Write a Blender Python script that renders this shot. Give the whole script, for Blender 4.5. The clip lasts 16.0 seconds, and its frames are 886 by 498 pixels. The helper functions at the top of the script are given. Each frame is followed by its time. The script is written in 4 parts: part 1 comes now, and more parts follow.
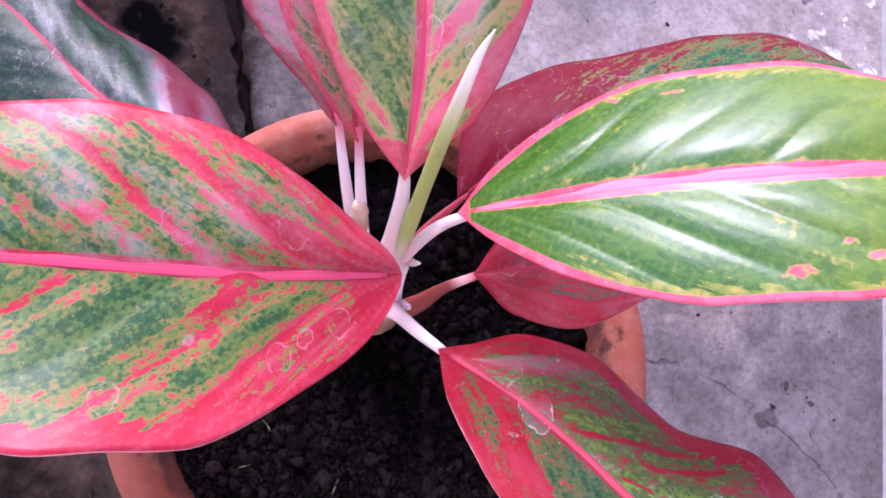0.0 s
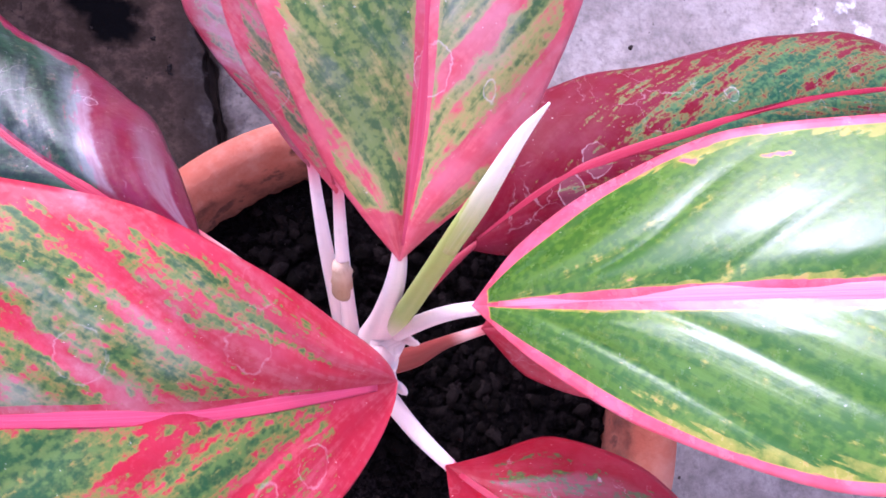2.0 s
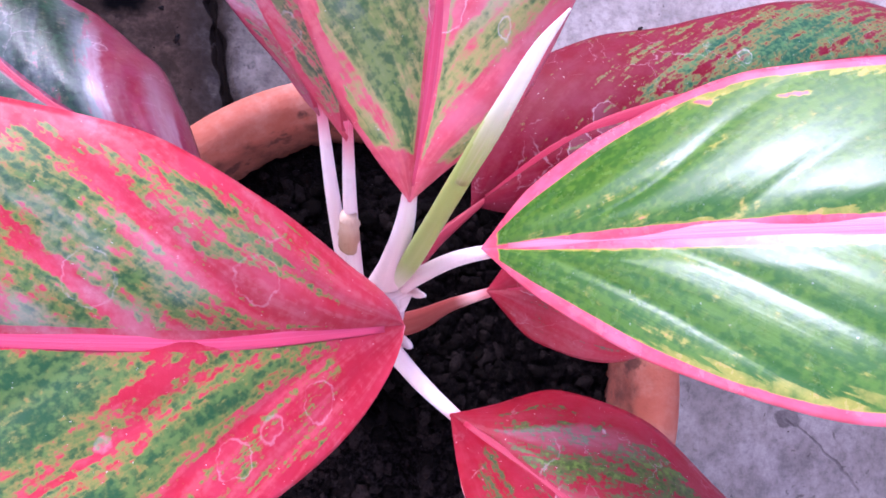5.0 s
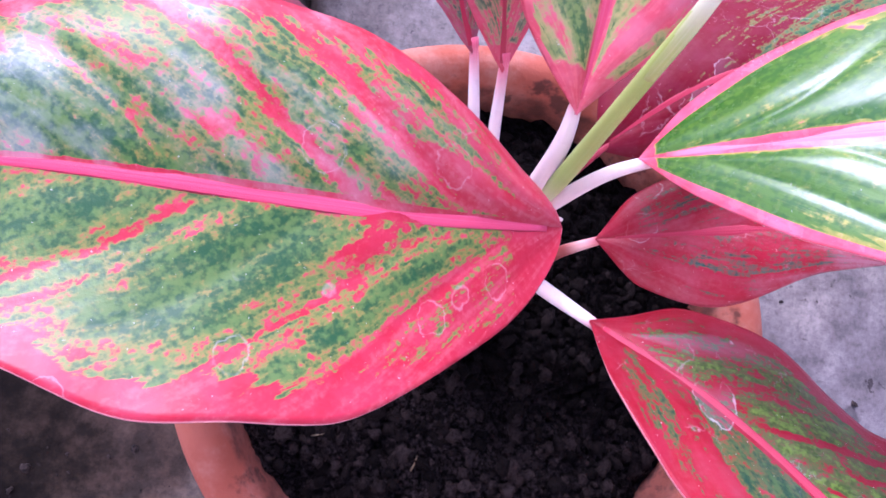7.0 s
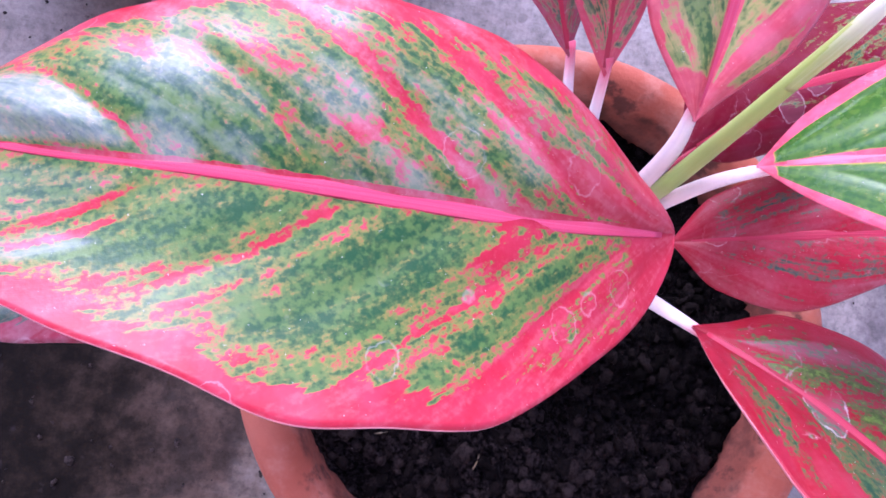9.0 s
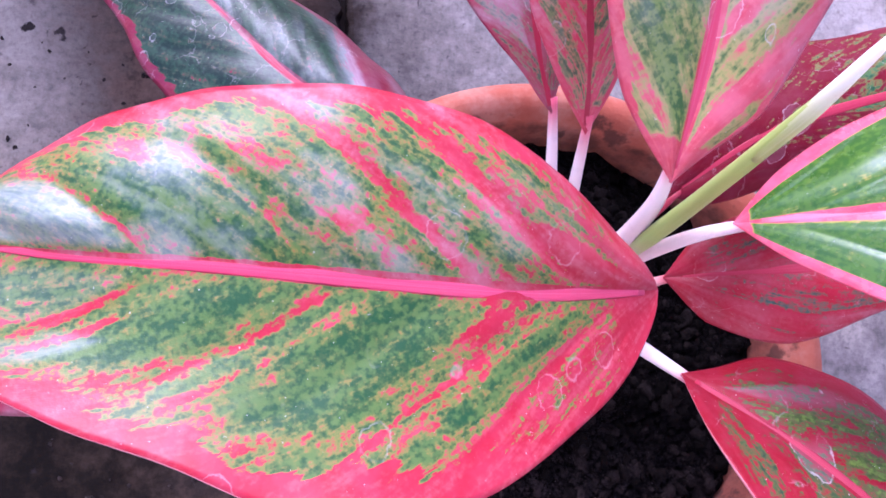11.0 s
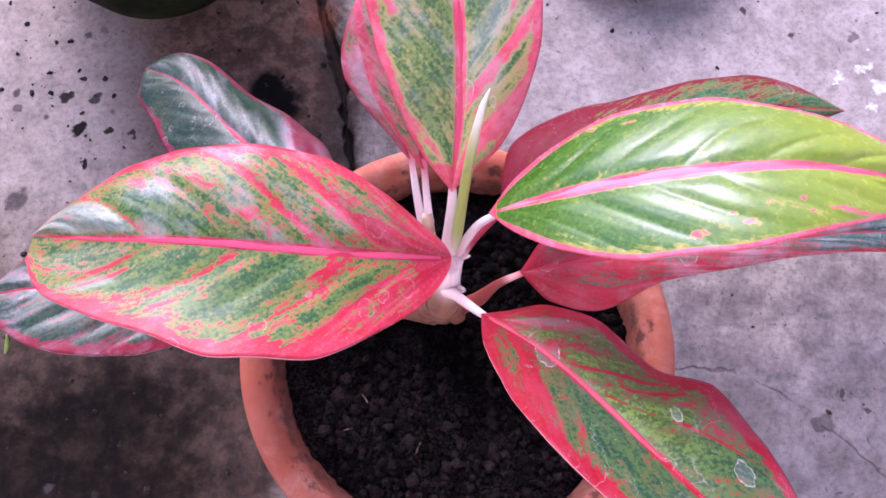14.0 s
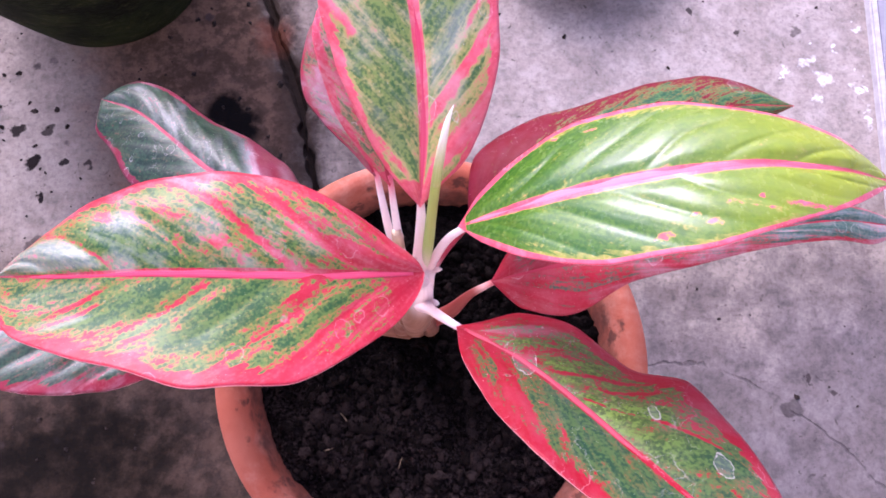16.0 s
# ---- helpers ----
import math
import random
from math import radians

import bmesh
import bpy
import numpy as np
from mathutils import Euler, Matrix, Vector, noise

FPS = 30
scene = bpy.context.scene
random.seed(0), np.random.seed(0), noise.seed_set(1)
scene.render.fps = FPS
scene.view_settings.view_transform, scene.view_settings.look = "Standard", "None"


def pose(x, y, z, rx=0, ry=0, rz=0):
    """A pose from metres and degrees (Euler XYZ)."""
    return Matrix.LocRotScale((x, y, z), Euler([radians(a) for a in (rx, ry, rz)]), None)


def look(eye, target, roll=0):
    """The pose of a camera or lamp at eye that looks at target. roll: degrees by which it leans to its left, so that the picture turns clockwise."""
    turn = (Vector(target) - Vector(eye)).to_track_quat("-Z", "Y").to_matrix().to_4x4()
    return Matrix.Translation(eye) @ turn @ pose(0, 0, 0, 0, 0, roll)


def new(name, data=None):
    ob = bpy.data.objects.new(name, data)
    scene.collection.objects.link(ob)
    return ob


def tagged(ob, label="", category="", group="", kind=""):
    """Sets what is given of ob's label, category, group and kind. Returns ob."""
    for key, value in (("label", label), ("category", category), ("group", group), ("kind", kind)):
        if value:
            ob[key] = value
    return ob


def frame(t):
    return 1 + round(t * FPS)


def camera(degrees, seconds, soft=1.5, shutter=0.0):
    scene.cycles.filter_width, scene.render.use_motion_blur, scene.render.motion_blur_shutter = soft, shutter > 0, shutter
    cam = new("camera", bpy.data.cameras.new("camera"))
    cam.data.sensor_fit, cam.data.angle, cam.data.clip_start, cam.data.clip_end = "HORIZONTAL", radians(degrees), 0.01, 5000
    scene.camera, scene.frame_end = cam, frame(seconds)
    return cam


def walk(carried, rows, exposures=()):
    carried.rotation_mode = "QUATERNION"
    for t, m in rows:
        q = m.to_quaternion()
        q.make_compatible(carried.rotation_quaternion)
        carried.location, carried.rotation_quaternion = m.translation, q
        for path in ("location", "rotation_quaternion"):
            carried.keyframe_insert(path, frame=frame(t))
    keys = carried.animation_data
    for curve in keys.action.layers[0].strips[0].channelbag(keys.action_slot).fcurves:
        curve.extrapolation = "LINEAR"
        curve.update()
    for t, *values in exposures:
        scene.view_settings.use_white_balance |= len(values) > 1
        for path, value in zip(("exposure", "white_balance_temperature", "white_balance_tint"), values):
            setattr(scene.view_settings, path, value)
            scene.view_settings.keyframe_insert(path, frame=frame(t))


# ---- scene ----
cam = camera(62.08, 16.0, soft=1.7)
# seconds, eye in metres, turn in degrees
PATH = [
    (0, -0.02268, -0.00628, 0.46780, 10.025, -8.645, 0.381),
    (0.5, -0.02199, -0.00244, 0.46179, 9.408, -8.095, 0.007),
    (1, -0.02423, 0.01301, 0.44646, 10.164, -8.809, -0.417),
    (1.5, -0.02030, 0.02484, 0.43354, 8.441, -9.385, -0.830),
    (2, -0.02040, 0.02803, 0.42581, 6.992, -9.538, -0.283),
    (2.5, -0.01965, 0.02496, 0.42723, 7.031, -9.744, -0.148),
    (3, -0.02032, 0.02180, 0.43038, 7.459, -9.463, 0.185),
    (3.2, -0.02068, 0.02169, 0.43102, 7.369, -9.523, 0.129),
    (5.3, -0.02188, 0.01727, 0.42263, 6.138, -9.581, 1.480),
    (5.5, -0.02456, 0.01355, 0.42216, 6.482, -9.857, 1.843),
    (6, -0.03249, 0.00536, 0.42363, 6.727, -9.866, 3.008),
    (6.5, -0.04151, -0.00267, 0.43019, 7.162, -8.500, 3.671),
    (7, -0.04912, -0.00736, 0.43316, 7.350, -7.746, 4.029),
    (7.5, -0.05845, -0.00814, 0.43639, 6.625, -7.094, 4.786),
    (8, -0.06234, -0.00824, 0.43523, 6.719, -7.341, 5.014),
    (8.5, -0.06704, -0.00789, 0.43313, 6.813, -7.770, 4.958),
    (8.7, -0.07086, -0.00793, 0.43076, 6.874, -7.875, 4.822),
    (10.8, -0.07633, 0.00982, 0.43407, 4.663, -6.457, 3.466),
    (11, -0.07014, 0.00557, 0.43889, 7.420, -6.647, 2.261),
    (11.5, -0.03873, 0.01531, 0.45352, 8.358, -4.453, 0.217),
    (12, -0.02682, 0.01737, 0.46313, 9.782, -3.866, -0.632),
    (12.5, -0.00995, 0.00833, 0.49048, 11.058, -2.162, -0.928),
    (13, -0.00553, -0.01184, 0.51490, 13.640, -0.489, 0.124),
    (13.5, -0.00681, -0.02617, 0.53666, 14.758, -0.077, 0.497),
    (14, -0.00954, -0.04041, 0.54228, 13.830, -0.451, 1.081),
    (14.5, -0.00911, -0.04333, 0.54698, 15.890, -1.298, -0.266),
    (15, -0.01039, -0.04146, 0.54049, 15.274, -1.881, -0.573),
    (15.5, -0.00915, -0.03628, 0.53385, 14.567, -2.847, -1.632),
    (16, -0.01200, -0.03879, 0.54484, 14.605, -2.246, -3.014),
]
walk(cam, [(t, pose(x, y, z, rx, ry, rz)) for t, x, y, z, rx, ry, rz in PATH],
     exposures=[(0.0, 0.37, 5150, 39), (0.8, 0.54, 5060, 39), (3.0, 0.50, 5050, 39), (5.5, 0.53, 4880, 38), (6.0, 0.58, 4850, 38), (7.0, 0.58, 4850, 38), (8.5, 0.52, 4790, 38), (11.0, 0.47, 4820, 38),
                (11.5, 0.51, 4860, 38), (12.0, 0.70, 4890, 38), (12.5, 0.59, 4990, 38), (13.0, 0.70, 5120, 38), (13.5, 0.44, 5180, 38), (14.5, 0.50, 5260, 38), (16.0, 0.56, 5350, 38)])
# ---- end of walk ----

MM = 0.001

# ---------------------------------------------------------------- light
world = bpy.data.worlds.new("overcast_sky")
scene.world = world
world.use_nodes = True
wn = world.node_tree
sky = wn.nodes.new("ShaderNodeTexSky")
sky.sky_type = "NISHITA"
sky.sun_disc = False
SUN_ELEVATION, SUN_AZIMUTH = 35.0, 112.0          # degrees; azimuth from +x towards +y
sky.sun_elevation = radians(SUN_ELEVATION)
sky.sun_rotation = radians(90 - SUN_AZIMUTH)
sky.air_density, sky.dust_density = 1.0, 6.0
wn.links.new(sky.outputs[0], wn.nodes["Background"].inputs[0])
wn.nodes["Background"].inputs[1].default_value = 0.27

sun = new("sun", bpy.data.lights.new("sun", "SUN"))
sun.data.energy, sun.data.angle, sun.data.color = 1.2, radians(27), (1.0, 0.98, 0.97)
sun_dir = Vector((math.cos(radians(SUN_ELEVATION)) * math.cos(radians(SUN_AZIMUTH)),
                  math.cos(radians(SUN_ELEVATION)) * math.sin(radians(SUN_AZIMUTH)), math.sin(radians(SUN_ELEVATION))))
sun.matrix_world = look(sun_dir * 3, (0, 0, 0))


# ---------------------------------------------------------------- node helpers
class Graph:
    """Small helper round one material's node tree."""

    def __init__(self, name):
        self.mat = bpy.data.materials.new(name)
        self.mat.use_nodes = True
        self.tree = self.mat.node_tree
        self.bsdf = self.tree.nodes["Principled BSDF"]

    def node(self, kind, **settings):
        n = self.tree.nodes.new(kind)
        for key, value in settings.items():
            if key == "op":
                n.operation = value
            elif key == "blend":
                n.blend_type = value
            elif key == "feature":
                n.feature = value
            elif key == "interp":
                n.interpolation_type = value
            elif key == "normalize":
                n.normalize = value
        return n

    def put(self, socket, value):
        if isinstance(value, (int, float, tuple, list)):
            socket.default_value = value
        else:
            self.tree.links.new(value, socket)

    def math(self, op, a, b=None, c=None):
        n = self.node("ShaderNodeMath", op=op)
        for k, v in enumerate((a, b, c)):
            if v is not None:
                self.put(n.inputs[k], v)
        return n.outputs[0]

    def vec(self, op, a, b):
        n = self.node("ShaderNodeVectorMath", op=op)
        self.put(n.inputs[0], a)
        self.put(n.inputs[1], b)
        return n.outputs["Value"] if op in ("DISTANCE", "LENGTH", "DOT_PRODUCT") else n.outputs[0]

    def step(self, x, lo, hi, a=0.0, b=1.0):
        n = self.node("ShaderNodeMapRange", interp="SMOOTHSTEP")
        for k, v in enumerate((x, lo, hi, a, b)):
            self.put(n.inputs[k], v)
        return n.outputs[0]

    def noise(self, vector, scale, detail=4.0, rough=0.55, distortion=0.0):
        n = self.node("ShaderNodeTexNoise")
        self.put(n.inputs["Vector"], vector)
        self.put(n.inputs["Scale"], scale)
        n.inputs["Detail"].default_value = detail
        n.inputs["Roughness"].default_value = rough
        n.inputs["Distortion"].default_value = distortion
        return n.outputs["Fac"]

    def voronoi(self, vector, scale, feature="F1", output="Distance"):
        n = self.node("ShaderNodeTexVoronoi", feature=feature)
        self.put(n.inputs["Vector"], vector)
        self.put(n.inputs["Scale"], scale)
        return n.outputs[output]

    def combine(self, x, y, z):
        n = self.node("ShaderNodeCombineXYZ")
        for k, v in enumerate((x, y, z)):
            self.put(n.inputs[k], v)
        return n.outputs[0]

    def split(self, vector):
        n = self.node("ShaderNodeSeparateXYZ")
        self.put(n.inputs[0], vector)
        return n.outputs

    def mix(self, fac, a, b, blend="MIX"):
        n = self.node("ShaderNodeMixRGB", blend=blend)
        self.put(n.inputs[0], fac)
        self.put(n.inputs[1], a if not isinstance(a, tuple) else (*a, 1.0))
        self.put(n.inputs[2], b if not isinstance(b, tuple) else (*b, 1.0))
        return n.outputs[0]

    def bump(self, height, strength, distance):
        n = self.node("ShaderNodeBump")
        self.put(n.inputs["Height"], height)
        n.inputs["Strength"].default_value = strength
        n.inputs["Distance"].default_value = distance
        self.put(self.bsdf.inputs["Normal"], n.outputs[0])

    def coords(self, which="Object"):
        return self.node("ShaderNodeTexCoord").outputs[which]

    def finish(self, colour, rough, spec=0.5, coat=0.0):
        self.put(self.bsdf.inputs["Base Color"], colour if not isinstance(colour, tuple) else (*colour, 1.0))
        self.put(self.bsdf.inputs["Roughness"], rough)
        self.put(self.bsdf.inputs["Specular IOR Level"], spec)
        self.put(self.bsdf.inputs["Coat Weight"], coat)
        self.bsdf.inputs["Coat Roughness"].default_value = 0.40
        return self.mat

    def let_through(self, colour, share):
        """Thin tissue: part of the light that falls on the far side comes through."""
        glow = self.node("ShaderNodeBsdfTranslucent")
        self.put(glow.inputs["Color"], colour)
        both = self.node("ShaderNodeMixShader")
        both.inputs[0].default_value = share
        self.tree.links.new(self.bsdf.outputs[0], both.inputs[1])
        self.tree.links.new(glow.outputs[0], both.inputs[2])
        self.tree.links.new(both.outputs[0], self.tree.nodes["Material Output"].inputs["Surface"])


# ---------------------------------------------------------------- materials
def leaf_material(name, seed, dark, light, olive, red, redness, rough=0.34, margin=0.80, rib=0.055,
                  base=0.10, rings=0.5, spread=1.0, tip=2.0, coat=0.0, sheen=0.3, thin=0.12, bands=(), spots=(), warm=None, spec=0.5, blush=0.0,
                  ragged=1.0, sheen_side=None, relief=0.35, half_tint=None, loose=1.0, fill=0.10, ribbing=0.12, flecks=0.85, grains=0.62, halo=0.0, fade=0.0, base_margin=0.0,
                  stretch=1.0, ring_scale=70.0, tip_margin=0.0, scratch=0.0, soft=1.6, sheens=(), pallor=0.5):
    """Variegated blade: green field broken by red flecks that run along the side veins, red margin and midrib band."""
    g = Graph(name)
    s, across, _ = g.split(g.coords("UV"))
    signed = g.math("MULTIPLY_ADD", across, 2.0, -1.0)
    a = g.math("ABSOLUTE", signed)
    side = g.math("GREATER_THAN", signed, 0.0)
    other = g.math("SUBTRACT", 1.0, side)
    obj = g.coords("Object")
    fine = g.noise(obj, 820.0, 3.0, 0.55)
    mid = g.noise(obj, 260.0, 4.0, 0.6)
    q = g.math("SUBTRACT", s, g.math("MULTIPLY", g.math("POWER", a, 1.15), 0.30))
    flow = g.combine(g.math("MULTIPLY", q, 13.0), g.math("MULTIPLY", a, 2.0 * stretch), g.math("MULTIPLY_ADD", side, 7.3, seed))
    streak = g.noise(flow, 1.0, 3.0, 0.55, 0.35)
    flow2 = g.combine(g.math("MULTIPLY", q, 46.0), g.math("MULTIPLY", a, 9.0 * stretch), g.math("MULTIPLY_ADD", side, 3.1, seed + 11.0))
    fleck = g.noise(flow2, 1.0, 4.0, 0.6, 0.2)
    field = g.math("MULTIPLY", g.math("SUBTRACT", streak, 0.5), 1.05 * loose)
    field = g.math("MULTIPLY_ADD", g.math("SUBTRACT", fleck, 0.5), flecks, field)
    field = g.math("MULTIPLY_ADD", g.math("SUBTRACT", fine, 0.5), grains, field)
    field = g.math("MULTIPLY_ADD", g.math("SUBTRACT", mid, 0.5), 0.42, field)
    field = g.math("ADD", field, redness)
    if blush:                                       # redder towards the stalk end and the edge
        field = g.math("MULTIPLY_ADD", g.step(s, 0.5, 0.05), blush, field)
        field = g.math("MULTIPLY_ADD", g.step(a, 0.35, 0.9), 0.5 * blush, field)
    if fade:                                        # greener towards the tip
        field = g.math("MULTIPLY_ADD", g.step(s, 0.45, 0.72), -fade, field)
    bent_q = g.math("MULTIPLY_ADD", g.math("SUBTRACT", mid, 0.5), 0.035, q)
    for which, q0, width, a0, a1, gain, *lean in bands:   # streaks that follow single side veins: red, or green where the gain is below nought
        way = g.math("MULTIPLY_ADD", a, -lean[0], bent_q) if lean else bent_q
        near = g.step(g.math("ABSOLUTE", g.math("SUBTRACT", way, q0)), width, width * 0.35)
        near = g.math("MULTIPLY", near, g.math("MULTIPLY", g.step(a, a0, a0 + 0.10), g.step(a, a1, a1 - 0.12)))
        near = g.math("MULTIPLY", near, side if which else other)
        field = g.math("MULTIPLY_ADD", near, gain, field)
    wobble = g.math("MULTIPLY_ADD", g.math("SUBTRACT", fleck, 0.5), 0.34, g.math("MULTIPLY", g.math("SUBTRACT", streak, 0.5), 0.30))
    edge = g.step(g.math("MULTIPLY_ADD", g.step(s, 0.70, 0.95), tip_margin, g.math("MULTIPLY_ADD", wobble, ragged, a)), margin, margin + 0.17 * max(0.4, ragged))
    if base_margin:                                 # the coloured edge broadens towards the stalk
        edge = g.math("MAXIMUM", edge, g.step(g.math("MULTIPLY_ADD", g.step(s, 0.22, 0.0), base_margin, a), margin, margin + 0.06))
    ribw = g.math("MULTIPLY_ADD", s, -0.55 * rib, rib)
    ribs = g.step(g.math("MULTIPLY_ADD", g.math("SUBTRACT", fleck, 0.5), 0.03, a), g.math("MULTIPLY", ribw, 1.35), g.math("MULTIPLY", ribw, 0.85))
    foot = g.step(g.math("MULTIPLY_ADD", g.math("SUBTRACT", mid, 0.5), min(0.06, 0.4 * base), g.math("MULTIPLY_ADD", wobble, 0.35, q) if base > 0.2 else s), base, base * 0.45)
    head = g.step(g.math("MULTIPLY_ADD", wobble, 0.25, s), tip, tip + 0.08)
    if halo:                                        # yellowish seam inside the coloured edge and along the midrib
        seam = g.math("MAXIMUM", g.step(g.math("MULTIPLY_ADD", wobble, 0.8, a), margin - 0.055, margin - 0.015), g.step(g.math("MULTIPLY_ADD", wobble, 0.3, a), g.math("MULTIPLY", ribw, 1.55), g.math("MULTIPLY", ribw, 1.25)))
        field = g.math("MAXIMUM", field, g.math("MULTIPLY", seam, g.math("MULTIPLY_ADD", g.math("SUBTRACT", mid, 0.5), 0.5, halo)))
    force = g.math("MAXIMUM", g.math("MAXIMUM", edge, ribs), g.math("MAXIMUM", foot, head))
    field = g.math("MAXIMUM", field, g.math("MULTIPLY", force, 0.9))
    # the green: dark tissue speckled with paler cells a millimetre across
    cell = g.noise(obj, 780.0, 2.0, 0.5)
    tone = g.math("MULTIPLY_ADD", cell, 0.62, g.math("MULTIPLY", g.noise(flow2, 0.6, 2.0), 0.50))
    green = g.mix(g.step(tone, 0.47, 0.66), dark, light)
    if warm is not None:
        green = g.mix(g.step(g.math("MULTIPLY_ADD", mid, 0.25, s), 0.42, 1.0), green, warm)
    if half_tint is not None:                      # one half of the blade yellower or darker than the other
        which, tint, amount = half_tint
        green = g.mix(g.math("MULTIPLY", side if which else other, g.math("MULTIPLY", g.step(s, 0.85, 0.40), amount)), green,
                      g.mix(g.step(tone, 0.45, 0.66), tuple(0.45 * c for c in tint), tuple(min(1.0, 1.25 * c) for c in tint)))
    lo, hi = 0.42, 0.42 + 0.06 * spread
    green = g.mix(g.math("MULTIPLY", g.step(field, lo - 0.26, lo - 0.04), 0.35), green, tuple(0.5 * (p + q) for p, q in zip(light, olive)))
    t1 = g.step(field, lo - 0.06 - 0.045 * soft, lo + 0.01)
    t2 = g.step(field, hi - 0.045 * soft, hi + 0.035 * soft)
    colour = g.mix(t1, green, olive)
    deep = g.mix(g.step(g.noise(obj, 160.0, 3.0), 0.35, 0.68), red, tuple(min(1.0, c * m + k) for c, m, k in zip(red, (1.10, 1.75, 1.7), (0.0, 0.004, 0.004))))
    salmon = tuple(min(1.0, k * red[0]) for k in (1.25, 0.26, 0.29))
    flow3 = g.combine(g.math("MULTIPLY", q, 30.0), g.math("MULTIPLY", a, 4.0), g.math("MULTIPLY_ADD", side, 5.7, seed + 31.0))
    deep = g.mix(g.math("MULTIPLY", g.step(g.math("MULTIPLY_ADD", fine, 0.60, g.noise(flow3, 1.0, 3.0, 0.6)), 0.74, 1.02), pallor), deep, salmon)
    deep = g.mix(g.math("MULTIPLY", g.step(field, hi + 0.10, hi - 0.02), 0.15), deep, tuple(0.55 * r + 0.45 * o for r, o in zip(red, olive)))
    colour = g.mix(t2, colour, deep)
    for sx, sy, r in spots:
        flat = g.vec("MULTIPLY", g.vec("ADD", obj, g.combine(g.math("MULTIPLY", g.math("SUBTRACT", mid, 0.5), 0.007), g.math("MULTIPLY", g.math("SUBTRACT", g.noise(obj, 330.0, 2.0), 0.5), 0.004), 0.0)), (0.5, 1.0, 0.0))
        gap = g.vec("DISTANCE", flat, (sx * 0.5, sy, 0.0))
        colour = g.mix(g.step(gap, r * 1.35, r * 1.0), colour, olive)
        colour = g.mix(g.step(gap, r * 1.1, r * 0.6), colour, deep)
    # sky sheen painted as pale colour in broad patches, and dried droplet marks
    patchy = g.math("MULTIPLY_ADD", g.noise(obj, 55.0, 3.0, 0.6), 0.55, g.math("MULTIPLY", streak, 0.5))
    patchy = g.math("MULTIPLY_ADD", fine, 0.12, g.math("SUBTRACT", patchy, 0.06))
    sheen_mask = g.math("MULTIPLY", g.step(patchy, 0.46, 0.68), sheen)
    sheen_mask = g.math("MULTIPLY", sheen_mask, g.step(s, 0.12, 0.38, 0.25, 1.0))
    if sheen_side is not None:
        sheen_mask = g.math("MULTIPLY", sheen_mask, g.math("MULTIPLY_ADD", side if sheen_side else other, 0.96, 0.04))
    for which, q0, q1, a0, a1, amount in sheens:   # reflected light painted as a pale band between two side veins
        sheen_band = g.math("MULTIPLY", g.step(bent_q, q0, q0 + 0.025), g.step(bent_q, q1, q1 - 0.08))
        sheen_band = g.math("MULTIPLY", sheen_band, g.math("MULTIPLY", g.step(a, a0, a0 + 0.08), g.step(a, a1, a1 - 0.3)))
        sheen_band = g.math("MULTIPLY", sheen_band, g.math("MULTIPLY", side if which else other, g.step(fleck, 0.25, 0.65, 0.55 * amount, amount)))
        sheen_mask = g.math("MAXIMUM", sheen_mask, sheen_band)
    colour = g.mix(sheen_mask, colour, (0.54, 0.54, 0.60))
    shake = g.combine(g.math("SUBTRACT", mid, 0.5), g.math("SUBTRACT", g.noise(g.vec("ADD", obj, (0.31, 0.17, 0.0)), 260.0, 3.0), 0.5), 0.0)
    warped = g.vec("MULTIPLY", g.vec("ADD", obj, g.vec("MULTIPLY", shake, (0.0036, 0.0036, 0.0))), (1.0, 0.78, 0.15))
    d = g.voronoi(warped, ring_scale)
    pick = g.split(g.voronoi(warped, ring_scale, output="Color"))[0]
    radius = g.math("MULTIPLY_ADD", g.math("FRACT", g.math("MULTIPLY", pick, 7.0)), 0.22, 0.08)
    chosen = g.math("MULTIPLY", g.math("GREATER_THAN", pick, 0.30), g.step(g.noise(obj, 40.0, 2.0), 0.37, 0.48))
    broken = g.step(g.noise(obj, 420.0, 3.0), 0.36, 0.56, 0.25, 1.0)
    ring = g.math("MULTIPLY", g.math("MULTIPLY", g.step(g.math("ABSOLUTE", g.math("SUBTRACT", d, radius)), 0.017, 0.002), broken), chosen)
    film = g.math("MULTIPLY", g.step(d, radius, g.math("SUBTRACT", radius, 0.03)), chosen)
    colour = g.mix(g.math("MULTIPLY", film, rings * fill), colour, (0.46, 0.46, 0.56))
    colour = g.mix(g.math("MULTIPLY", ring, rings), colour, (0.74, 0.64, 0.67))
    if scratch:                                     # pale hairline scuffs and dried trickles
        bent = g.vec("ADD", obj, g.vec("MULTIPLY", g.combine(g.math("SUBTRACT", mid, 0.5), g.math("SUBTRACT", g.noise(obj, 120.0, 3.0), 0.5), 0.0), (0.008, 0.012, 0.0)))
        hair = g.step(g.voronoi(g.vec("MULTIPLY", bent, (1.0, 1.0, 0.2)), 85.0, "DISTANCE_TO_EDGE"), 0.014, 0.003)
        hair = g.math("MULTIPLY", hair, g.step(g.noise(obj, 70.0, 3.0, 0.6), 0.50, 0.62))
        colour = g.mix(g.math("MULTIPLY", hair, scratch), colour, (0.68, 0.58, 0.62))
    grit = g.math("GREATER_THAN", g.noise(obj, 1500.0, 2.0, 0.5), 0.75)
    colour = g.mix(g.math("MULTIPLY", grit, 0.25 + 0.5 * rings), colour, (0.8, 0.75, 0.72))
    fibres = g.noise(g.combine(g.math("MULTIPLY", q, 150.0), g.math("MULTIPLY", a, 6.0), seed), 1.0, 2.0, 0.5)
